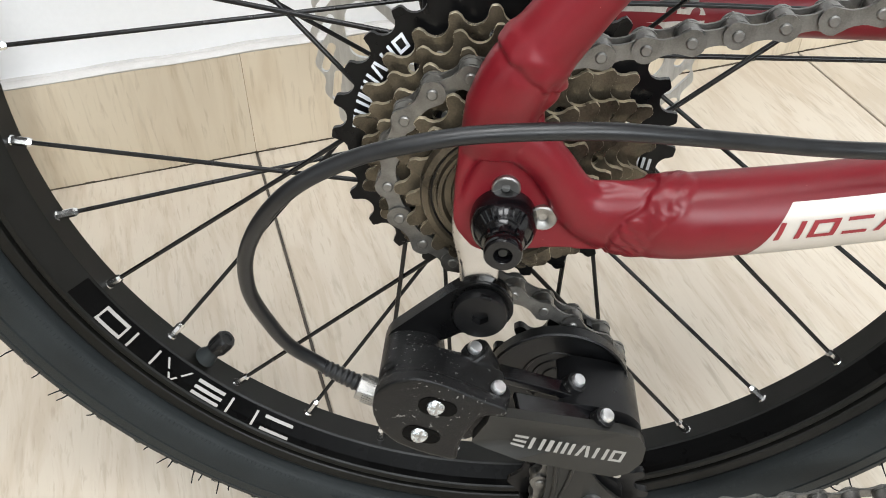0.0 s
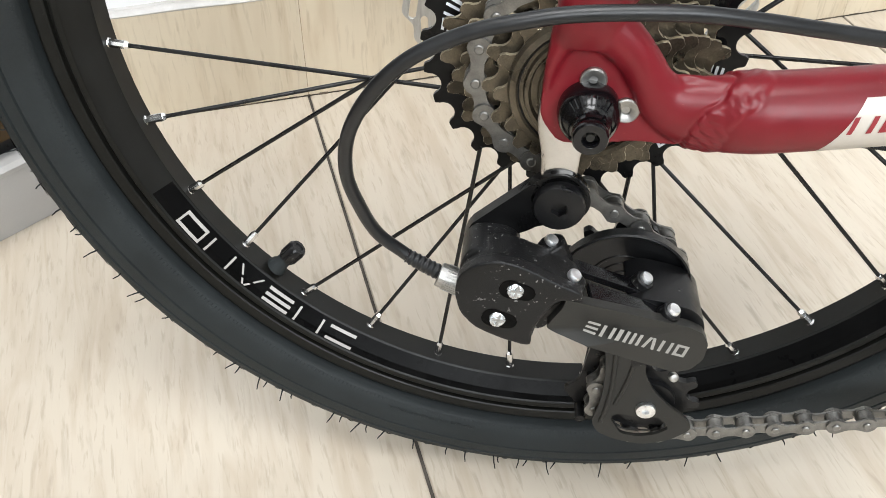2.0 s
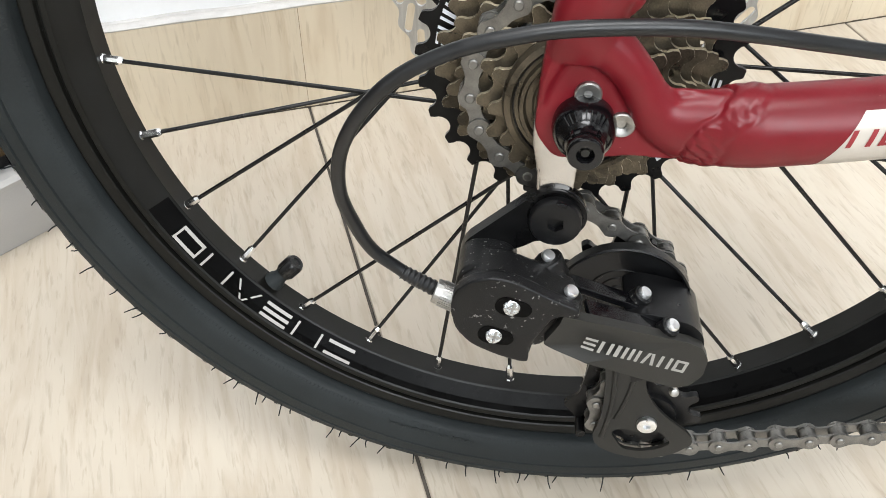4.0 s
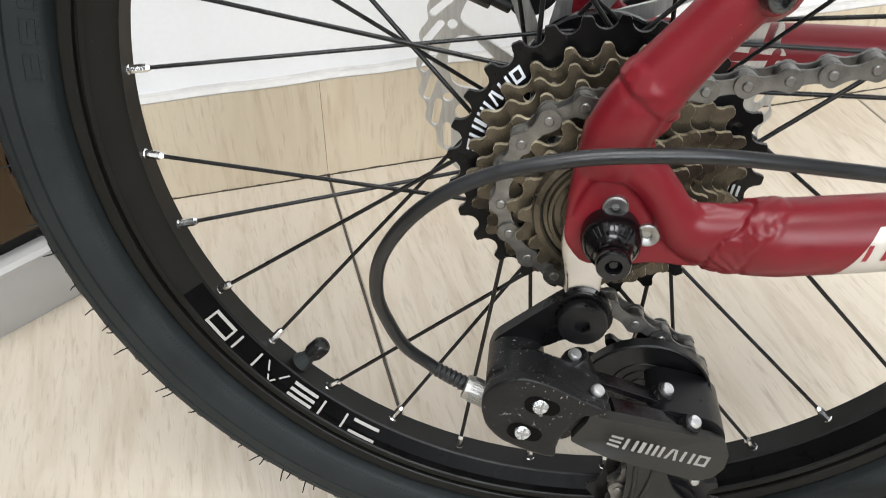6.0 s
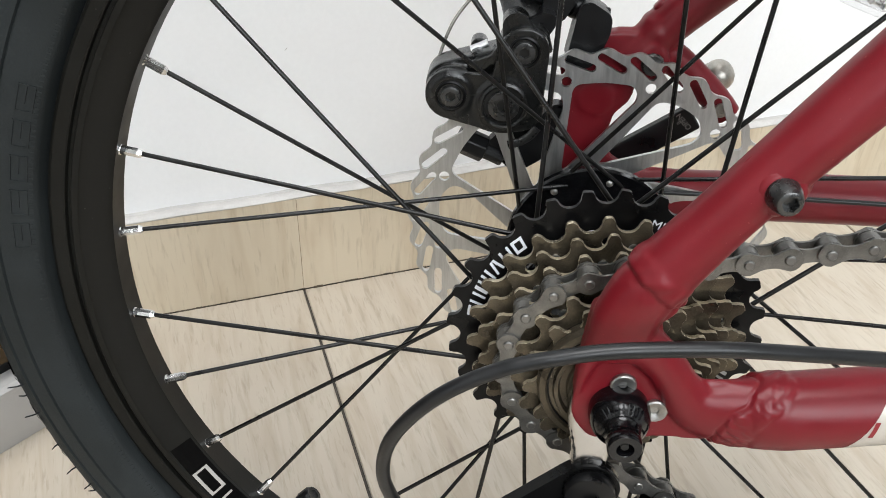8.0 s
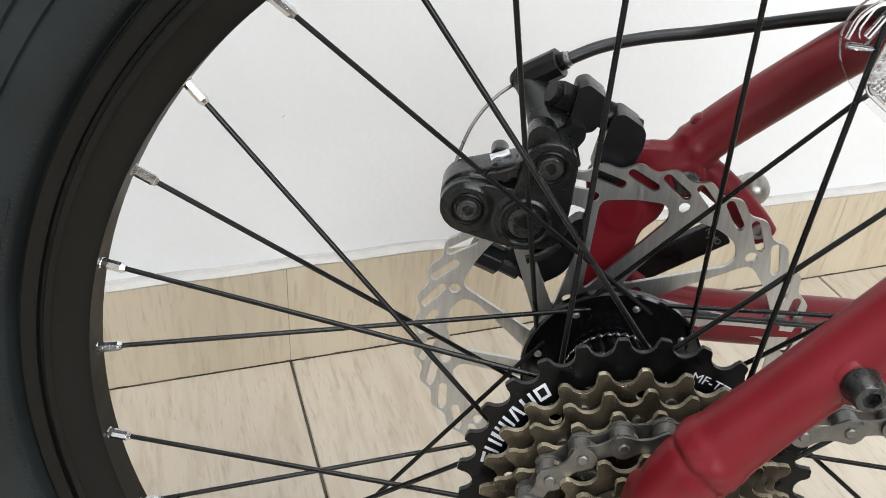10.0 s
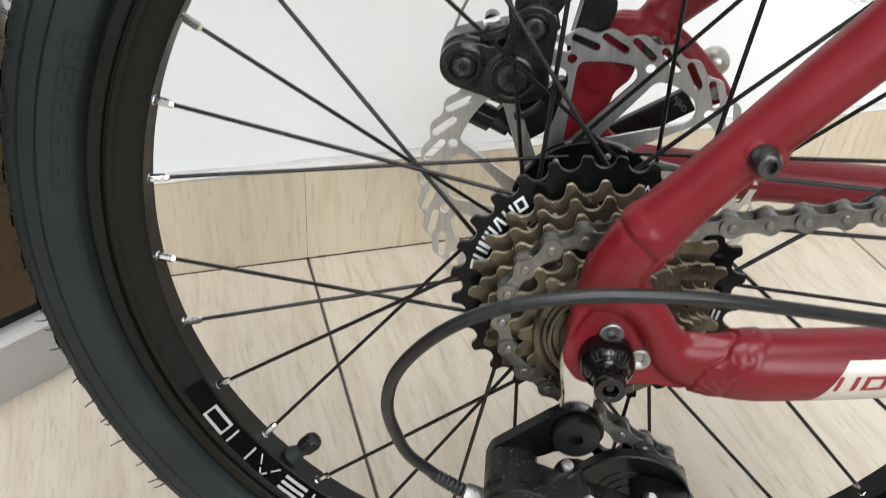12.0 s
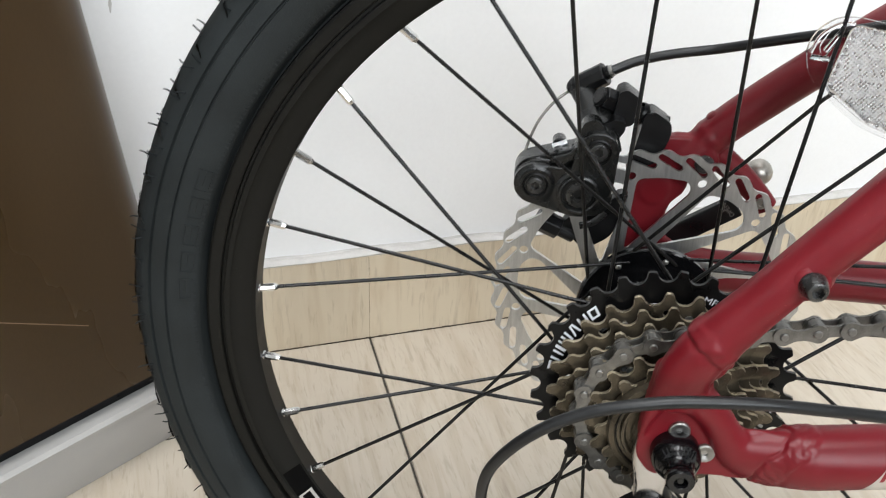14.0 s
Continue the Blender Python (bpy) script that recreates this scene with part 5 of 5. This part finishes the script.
    plate(bm, rounded([(19, -73), (26, -70.5), (36, -72.5), (44, -75), (48.5, -80), (50, -90), (48, -98), (38, -92), (28, -82)], 3), -80.0, -56.5)
    part("knuckle", bm, BLACK_PLASTIC, der, "dusty black knuckle", bevel=0.0022, segments=3)
    # side wall of the pulley cover that carries the knuckle
    bm = bmesh.new()
    arc = [radians(-78 + 100 * i / 24) for i in range(25)]
    plate(bm, [(GUIDE[0] + 0.5 + 26.3 * math.cos(a), GUIDE[1] + 26.3 * math.sin(a)) for a in arc] + [(GUIDE[0] + 0.5 + 22.0 * math.cos(a), GUIDE[1] + 22.0 * math.sin(a)) for a in reversed(arc)], 0.0, 1.0,
          tilt=lambda x, z, y: -58.5 if y else -58.5 - 15.5 * min(1.0, max(0.12, (GUIDE[1] + 12.0 - z) / 16.0)))
    part("cover_wall", bm, DUSTY_PLASTIC, der, "dusty black curved cover wall", bevel=0.0008, segments=2)
    # guide pulley cover with its dished face
    bm = bmesh.new()
    revolve(bm, [(24.5, 4.5), (26.2, 4.0), (26.4, -0.4), (25.8, -1.0), (25.0, -0.4), (24.2, 3.0), (13.0, 4.2), (12.7, 3.8), (12.0, 3.8), (11.7, 4.2), (9.4, 4.2), (9.1, 3.7), (8.4, 3.7), (8.1, 4.2), (5.6, 4.2), (5.2, 3.6), (0, 3.6)], 56, (GUIDE[0] + 0.5, -57.5, GUIDE[1]), (0, 1, 0))
    part("pulley_cover", bm, BLACK_PLASTIC, der, "black dished pulley cover", smooth=30)
    # cage
    shape = rounded([(12, -92), (19.0, -127.5), (19.6, -144), (18.6, -156), (15.8, -166), (18.6, -172.6), (26.3, -177.0), (40, -179.6), (52.0, -175.2), (60.2, -167.4), (57.4, -161.4), (47, -152.4), (40.6, -144.5), (36.4, -136), (35.4, -127), (40, -92)], 4)
    hole = rounded([(23.8, -163.0), (28, -159.6), (35.3, -161.8), (43.5, -160.4), (47, -163.5), (50.6, -168.0), (45, -172.4), (37, -174.4), (29.5, -173.2)], 2.5)
    bm = bmesh.new()
    plate(bm, shape, -54.0, -52.2, [hole])
    part("cage_plate", bm, GREY_PLATE, der, "satin dark grey cage plate", bevel=0.0006, segments=2)
    bm = bmesh.new()
    sweep(bm, smooth_line([(22.5, -54.0, -112), (23.0, -54.2, -130), (23.0, -54.3, -144), (21.8, -54.3, -156), (20.0, -54.2, -166)], 6), lambda t: (1.1, 0.9), 10)
    sweep(bm, smooth_line([(32, -54.0, -112), (30.5, -54.2, -130), (28.5, -54.3, -142), (25.2, -54.3, -154)], 6), lambda t: (0.9, 0.7), 10)
    part("cage_ridge", bm, GREY_PLATE, der, smooth=60)
    bm = bmesh.new()
    plate(bm, rounded([(8, -92), (14, -127.5), (10, -152), (2.5, -158), (9, -166), (12, -176), (18, -173), (27, -177.5), (39, -179.3), (51, -175), (58, -167), (52, -150), (42, -138), (40, -92)], 3), -42.6, -40.8)
    part("cage_plate", bm, BLACK_METAL, der, "black inner cage plate", bevel=0.0005, segments=1)
    bm = bmesh.new()
    rod(bm, (11.2, -51, -168.5), (11.2, -41, -168.5), 2.2, 10)
    part("cage_stop", bm, BLACK_METAL, der, smooth=40)
    screw("pulley_bolt", (38.6, -53.8, -156.0), (0, -1, 0), 4.3, 2.2, STEEL, der, 1.7, "bright steel pulley bolt")
    screw("stop_screw", (45.5, -62, -127), (0.2, -1, 0.4), 2.0, 2.4, DULL_STEEL, der, 0.0, "bright steel stop screw")
    screw("stop_screw", (13, -72, -96), (0.1, -0.6, -0.9), 3.2, 4.5, STEEL, der, 0.0)
    for (x, z), y in ((GUIDE, -46.2), (TENSION, -45.5)):
        bm = bmesh.new()
        plate(bm, [(px + x, pz + z) for px, pz in gear_outline(11, start=0.2, tip_out=1.8)], y - 1.6, y + 1.6, [circle(x, z, 5, 16)])
        revolve(bm, [(5, -4.6), (13, -4.2), (13.4, -2), (13.4, 2), (13, 4.2), (5, 4.6)], 32, (x, y, z))
        part("pulley", bm, BLACK_PLASTIC, der, "black toothed plastic pulley", smooth=25)
    # gear cable with its boot and barrel
    bm = bmesh.new()
    rod(bm, (-47.0, -82.5, -61.8), (-37.0, -84.0, -65.6), 4.5, 20)
    part("barrel_adjuster", bm, DULL_STEEL, der, "knurled steel barrel adjuster", bevel=0.0005, smooth=10)
    bm = bmesh.new()
    for i in range(30):
        m = Matrix.Translation(mm(-47.0, -82.5, -61.8)) @ frame_on((10.0, -1.5, -3.8)) @ Euler((0, 2 * math.pi * i / 30, 0)).to_matrix().to_4x4()
        box(bm, mm(4.2, 2.4, -0.24), mm(4.85, 10.4, 0.24), m)
    part("adjuster_knurl", bm, DULL_STEEL, der, smooth=0)
    bm = bmesh.new()
    sweep(bm, smooth_line([(-43.7, -80.5, -64.0), (-52.5, -79.5, -61.2), (-60.1, -78.6, -55.8), (-68.3, -80.1, -46.9), (-73.0, -83.1, -33.9), (-75.6, -87.4, -17.8), (-72.8, -91.6, -0.5), (-63.9, -96.5, 16.3),
                           (-51.9, -99.2, 28.9), (-36.8, -98.5, 36.3), (-21.0, -98.2, 40.4), (-3.8, -97.3, 42.6), (23.5, -95.4, 42.5), (45.0, -91.5, 39.0), (66.7, -86.1, 34.0), (97.5, -79.1, 27.8), (168.6, -69.6, 20.6)], 8), 2.35, 14)
    part("gear_housing", bm, HOUSING, bike, "black gear cable housing in a loop", smooth=60)
    bm = bmesh.new()
    sweep(bm, [Vector((-46.5, -80.6, -63.2)).lerp(Vector((-58.6, -78.8, -57.2)), i / 72) for i in range(73)], lambda t: (2.85 - 0.3 * t + 0.2 * math.cos(t * 14 * math.pi),) * 2, 16)
    part("housing_boot", bm, HOUSING, der, "ribbed black rubber boot", smooth=30)


def make_valve():
    a = 223.9
    bm = bmesh.new()
    cx, cz = polar(189.0, a)
    d = Vector((-math.cos(radians(a)), 0.04, -math.sin(radians(a))))
    revolve(bm, [(0, 0), (5.0, 0), (4.6, 2.5), (3.6, 4.5), (3.4, 9), (0, 9)], 20, (cx, 0, cz), d)
    v = part("valve", bm, RUBBER, bike, "black rubber tyre valve", smooth=30)
    bm = bmesh.new()
    c = Vector((cx, 0, cz)) + d * 8.6
    m = Matrix.Translation(c * 0.001) @ frame_on(d)
    rings = []
    for r, y, rib in ((4.3, 0, 0), (4.4, 0.9, 0), (4.4, 1.3, 0.4), (4.4, 7.4, 0.4), (4.4, 7.9, 0), (3.8, 9.0, 0), (2.4, 9.0, 0), (2.2, 8.4, 0)):
        rings.append([bm.verts.new(m @ mm((r + rib * (k % 4 > 1)) * math.cos(math.pi * k / 20), y, (r + rib * (k % 4 > 1)) * math.sin(math.pi * k / 20))) for k in range(40)])
    for p, q in zip(rings, rings[1:]):
        for k in range(40):
            bm.faces.new((p[k], p[(k + 1) % 40], q[(k + 1) % 40], q[k]))
    bm.faces.new(rings[-1])
    bm.faces.new(rings[0])
    bmesh.ops.recalc_face_normals(bm, faces=bm.faces)
    part("valve_cap", bm, BLACK_PLASTIC, v, "ribbed black dust cap", smooth=30)


def make_reflector():
    outline = [(41.8, 147.5), (44.5, 154.5), (51, 159.4), (58, 160), (73.5, 157), (90, 144), (106.4, 126.8), (85.6, 109.2), (68, 116), (52, 128.4), (44, 137.5)]
    bm = bmesh.new()
    plate(bm, rounded(outline, 5), -4.6, -2.8, [rounded([(46.5, 148), (50, 155), (55.5, 156), (49, 143)], 2)])
    body = part("spoke_reflector", bm, CLEAR, bike, "clear plastic spoke reflector with prism panel", bevel=0.0008, segments=2)
    panel = [(57.8, 156.4), (73.2, 153.4), (88, 142.6), (101.6, 128.6), (84.6, 113.0), (70, 118.8), (52.2, 132.2)]
    panel = rounded(panel, 3, 5)
    bm = bmesh.new()
    ux, uz = 0.77, -0.64
    def inside(x, z):
        c = False
        for i in range(len(panel)):
            (x1, z1), (x2, z2) = panel[i], panel[i - 1]
            if (z1 > z) != (z2 > z) and x < (x2 - x1) * (z - z1) / (z2 - z1) + x1:
                c = not c
        return c
    rnd = random.Random(2)
    step = 1.35
    for i in range(-40, 80):
        for j in range(-40, 54):
            x = 60 + ux * step * i + uz * -1 * step * j * 1.0
            z = 140 + uz * step * i + ux * step * j
            if inside(x, z):
                k = 0.44 + rnd.uniform(-0.02, 0.02)
                q = [bm.verts.new(mm(x + (ux * a - uz * b) * step / 2, -4.9, z + (uz * a + ux * b) * step / 2)) for a, b in ((-1, -1), (1, -1), (1, 1), (-1, 1))]
                top = bm.verts.new(mm(x + rnd.uniform(-0.03, 0.03), -4.9 - k, z + rnd.uniform(-0.03, 0.03)))
                for a in range(4):
                    bm.faces.new((q[a], q[(a + 1) % 4], top))
    bmesh.ops.recalc_face_normals(bm, faces=bm.faces)
    tagged(part("prism_panel", bm, PRISM, body, "silvery prismatic panel", smooth=0), kind="stuff")
    bm = bmesh.new()
    plate(bm, panel, -4.88, -4.66)
    part("prism_backing", bm, PRISM, body, smooth=0)
    bm = bmesh.new()
    sweep(bm, [(x, -5.1, z) for x, z in panel + panel[:1]], (lambda t: (1.1, 0.9)), 10)
    part("panel_rim", bm, CLEAR, body, "clear plastic rim", smooth=60)
    bm = bmesh.new()
    sweep(bm, smooth_line([(x, -5.0, z) for x, z in ((43.5, 146), (46, 152.5), (52, 157), (58, 157.6))], 6), 0.8, 8)
    part("panel_rim", bm, CLEAR, body, smooth=60)
    for p, q in (((43.8, -5.2, 144.2), (52.4, -5.2, 143.4)), ((48.6, -5.2, 146.7), (53.2, -5.2, 154.3))):
        bm = bmesh.new()
        rod(bm, p, q, 1.1, 10)
        part("spoke_clip", bm, CLEAR, body, "clear plastic clip bar", bevel=0.0004, smooth=40)


def make_rear_light():
    bm = bmesh.new()
    plate(bm, rounded([(86.5, 180), (90, 171), (100, 154), (112, 139), (138, 149), (138, 183), (118, 189), (96, 189)], 6), -42, -14)
    br = part("rear_light", bm, BLACK_PLASTIC, bike, "red rear reflector lamp on a black bracket", bevel=0.002, segments=3)
    bm = bmesh.new()
    plate(bm, rounded([(77, 203), (79.5, 200.5), (90, 195.5), (102, 190), (135, 176.5), (144, 204), (106, 223), (84, 215)], 2.5), -46, -10)
    part("red_lens", bm, RED_LENS, br, "ribbed red plastic lens", bevel=0.002, segments=2)
    bm = bmesh.new()
    plate(bm, rounded([(76, 201), (78, 196.5), (90, 189.3), (102, 183.6), (134, 170), (135.5, 176), (102, 189.6), (90, 195.2), (79, 200.8)], 1.2), -46.6, -9.5)
    part("lens_edge", bm, PALE_LENS, br, "pale clear lower edge of the lens", bevel=0.001, segments=2)
    bm = bmesh.new()
    revolve(bm, [(13.5, 0), (13.5, 2.5), (12.4, 3.6), (8.6, 3.6), (8.2, 2.0), (0, 2.0)], 36, (104, -41.5, 169), (0, -1, 0))
    part("bolt_boss", bm, BLACK_PLASTIC, br, smooth=30)
    screw("bracket_bolt", (104, -43.4, 169), (0, -1, 0), 6.4, 2.5, BLACK_METAL, br, 3.2, "black socket bolt")


make_chain()
make_frame()
make_quick_release()
make_caliper()
make_derailleur()
make_valve()
make_reflector()
make_rear_light()

# ---------------------------------------------------------------- cabinet beside the wheel


def make_cabinet():
    cab = new("cabinet")
    cab.matrix_world = Matrix.Translation((-0.247, 0.2435, 0)) @ Euler((0, 0, radians(31))).to_matrix().to_4x4()
    tagged(cab, "dark brown laminate cabinet on an off-white plastic base", "cabinet")
    bm = bmesh.new()
    # the panel's front turns into its side over a round corner; the side leans back as it rises
    arc = [(-0.62, 0.065), (-0.62, 0.0)] + [(-0.020 + 0.024 * math.sin(radians(a)), 0.024 - 0.024 * math.cos(radians(a))) for a in range(0, 91, 10)] + [(0.004, 0.065)]
    ends = []
    for z in (0.0790, 1.25):
        lean = 0.0262 - 0.0941 * (z - 0.074)
        ends.append([bm.verts.new((x + lean if x > -0.1 else x, y, z)) for x, y in arc])
    for i in range(len(arc)):
        j = (i + 1) % len(arc)
        bm.faces.new((ends[0][i], ends[0][j], ends[1][j], ends[1][i]))
    bm.faces.new(ends[0])
    bm.faces.new(ends[1])
    bmesh.ops.recalc_face_normals(bm, faces=bm.faces)
    part("brown_panel", bm, BROWN, cab, "dark brown laminate panel with a round corner and a fine scratch", smooth=40)
    # black strip that paints the shade in the gap between panel and base
    bm = bmesh.new()
    box(bm, (-0.62, 0.008, 0.060), (0.020, 0.058, 0.0792))
    part("shadow_gap", bm, BLACK_PLASTIC, cab, "recessed strip, black for the shade in the gap", smooth=0)
    bm = bmesh.new()
    prof = [(0.001, 0.0655), (-0.0035, 0.0650), (-0.0060, 0.0620), (-0.0050, 0.0585), (-0.0020, 0.0570), (-0.0012, 0.0480), (0.006, 0.020), (0.0125, 0.0005), (0.060, 0.0005), (0.060, 0.0655)]
    a = [bm.verts.new((-0.62, y, z)) for y, z in prof]
    b = [bm.verts.new((0.024, y, z)) for y, z in prof]
    for i in range(len(prof)):
        j = (i + 1) % len(prof)
        bm.faces.new((a[i], a[j], b[j], b[i]))
    bm.faces.new(a)
    bm.faces.new(b)
    bmesh.ops.recalc_face_normals(bm, faces=bm.faces)
    part("base", bm, WHITE_BASE, cab, "off-white plastic base with a rounded lip", smooth=40)
    bm = bmesh.new()
    box(bm, (-0.030, -0.0002, -0.0003), (0.030, 0.0004, 0.0003), Matrix.Translation((-0.066, 0, 0.160)) @ Euler((0, radians(30.4), 0)).to_matrix().to_4x4())
    part("scratch", bm, SCUFF, cab, "pale scratch", smooth=0)


make_cabinet()

# ---------------------------------------------------------------- skirting and floor tiles
skirting = new("skirting")
tagged(skirting, "cream tile skirting along the white wall", "skirting", kind="structure")
bm = bmesh.new()
box(bm, (0.00025, 0, 0.0), (TILE / 2 - 0.00025, 0.010, SKIRT_H - 0.004))
me = mesh_of(bm, SKIRT_TILE, 0)
for i in range(-8, 10):
    shared("skirting_tile", me, skirting, Matrix.Translation((JOINT_X + TILE / 2 * i, WALL_Y, 0.0006)))
bm = bmesh.new()
box(bm, (-2.3, WALL_Y + 0.0004, 0.0), (2.5, WALL_Y + 0.0094, SKIRT_H - 0.0045))
part("skirting_joint", bm, PALE_GROUT, skirting, "pale brown joint filler", smooth=0)
bm = bmesh.new()
n = 240
rows = []
for i in range(n + 1):
    x = -2.3 + 4.8 * i / n
    w = 0.0011 * noise.noise(Vector((x * 23, 0, 0))) + 0.0006 * noise.noise(Vector((x * 90, 3, 0)))
    rows.append([bm.verts.new((x, WALL_Y + y, SKIRT_H + z)) for y, z in ((0.0005, -0.0038 + w * 0.5), (-0.0004 + w * 0.4, -0.0022 + w), (0.0012, -0.0006 + w), (0.0072, -0.0004 + w), (0.0084 + w, -0.0012 + w), (0.0096, 0.0008 + w * 2), (0.0097, -0.0036))])
for a, b in zip(rows, rows[1:]):
    for s in range(6):
        bm.faces.new((a[s], a[s + 1], b[s + 1], b[s]))
bmesh.ops.recalc_face_normals(bm, faces=bm.faces)
part("sealant_line", bm, SEALANT, skirting, "uneven white sealant line", smooth=60)
bm = bmesh.new()
rnd = random.Random(9)
x = -0.6
while x < 0.9:
    w, h, d = rnd.uniform(0.002, 0.012), rnd.uniform(0.0003, 0.0011), rnd.uniform(0.0003, 0.0016)
    box(bm, (x, WALL_Y - d, 0.0001), (x + w, WALL_Y + 0.0002, h))
    x += w + rnd.uniform(0.0, 0.007)
tagged(part("joint_dirt", bm, DIRT, skirting, "dark dirt along the foot of the skirting", smooth=0), kind="stuff")
bm = bmesh.new()
half, g = TILE / 2, 0.0011
box(bm, (-half + g, -half + g, -0.010), (half - g, half - g, 0.0))
bmesh.ops.bevel(bm, geom=[e for e in bm.edges if all(v.co.z > -0.001 for v in e.verts)], offset=0.0007, segments=1, affect="EDGES")
me = mesh_of(bm, FLOOR_TILE, 0)
for i in range(-4, 5):
    for j in range(6):
        shared("floor_tile", me, floor, Matrix.Translation((JOINT_X + half + TILE * i, WALL_Y - half - TILE * j + 0.0006, 0.0)))
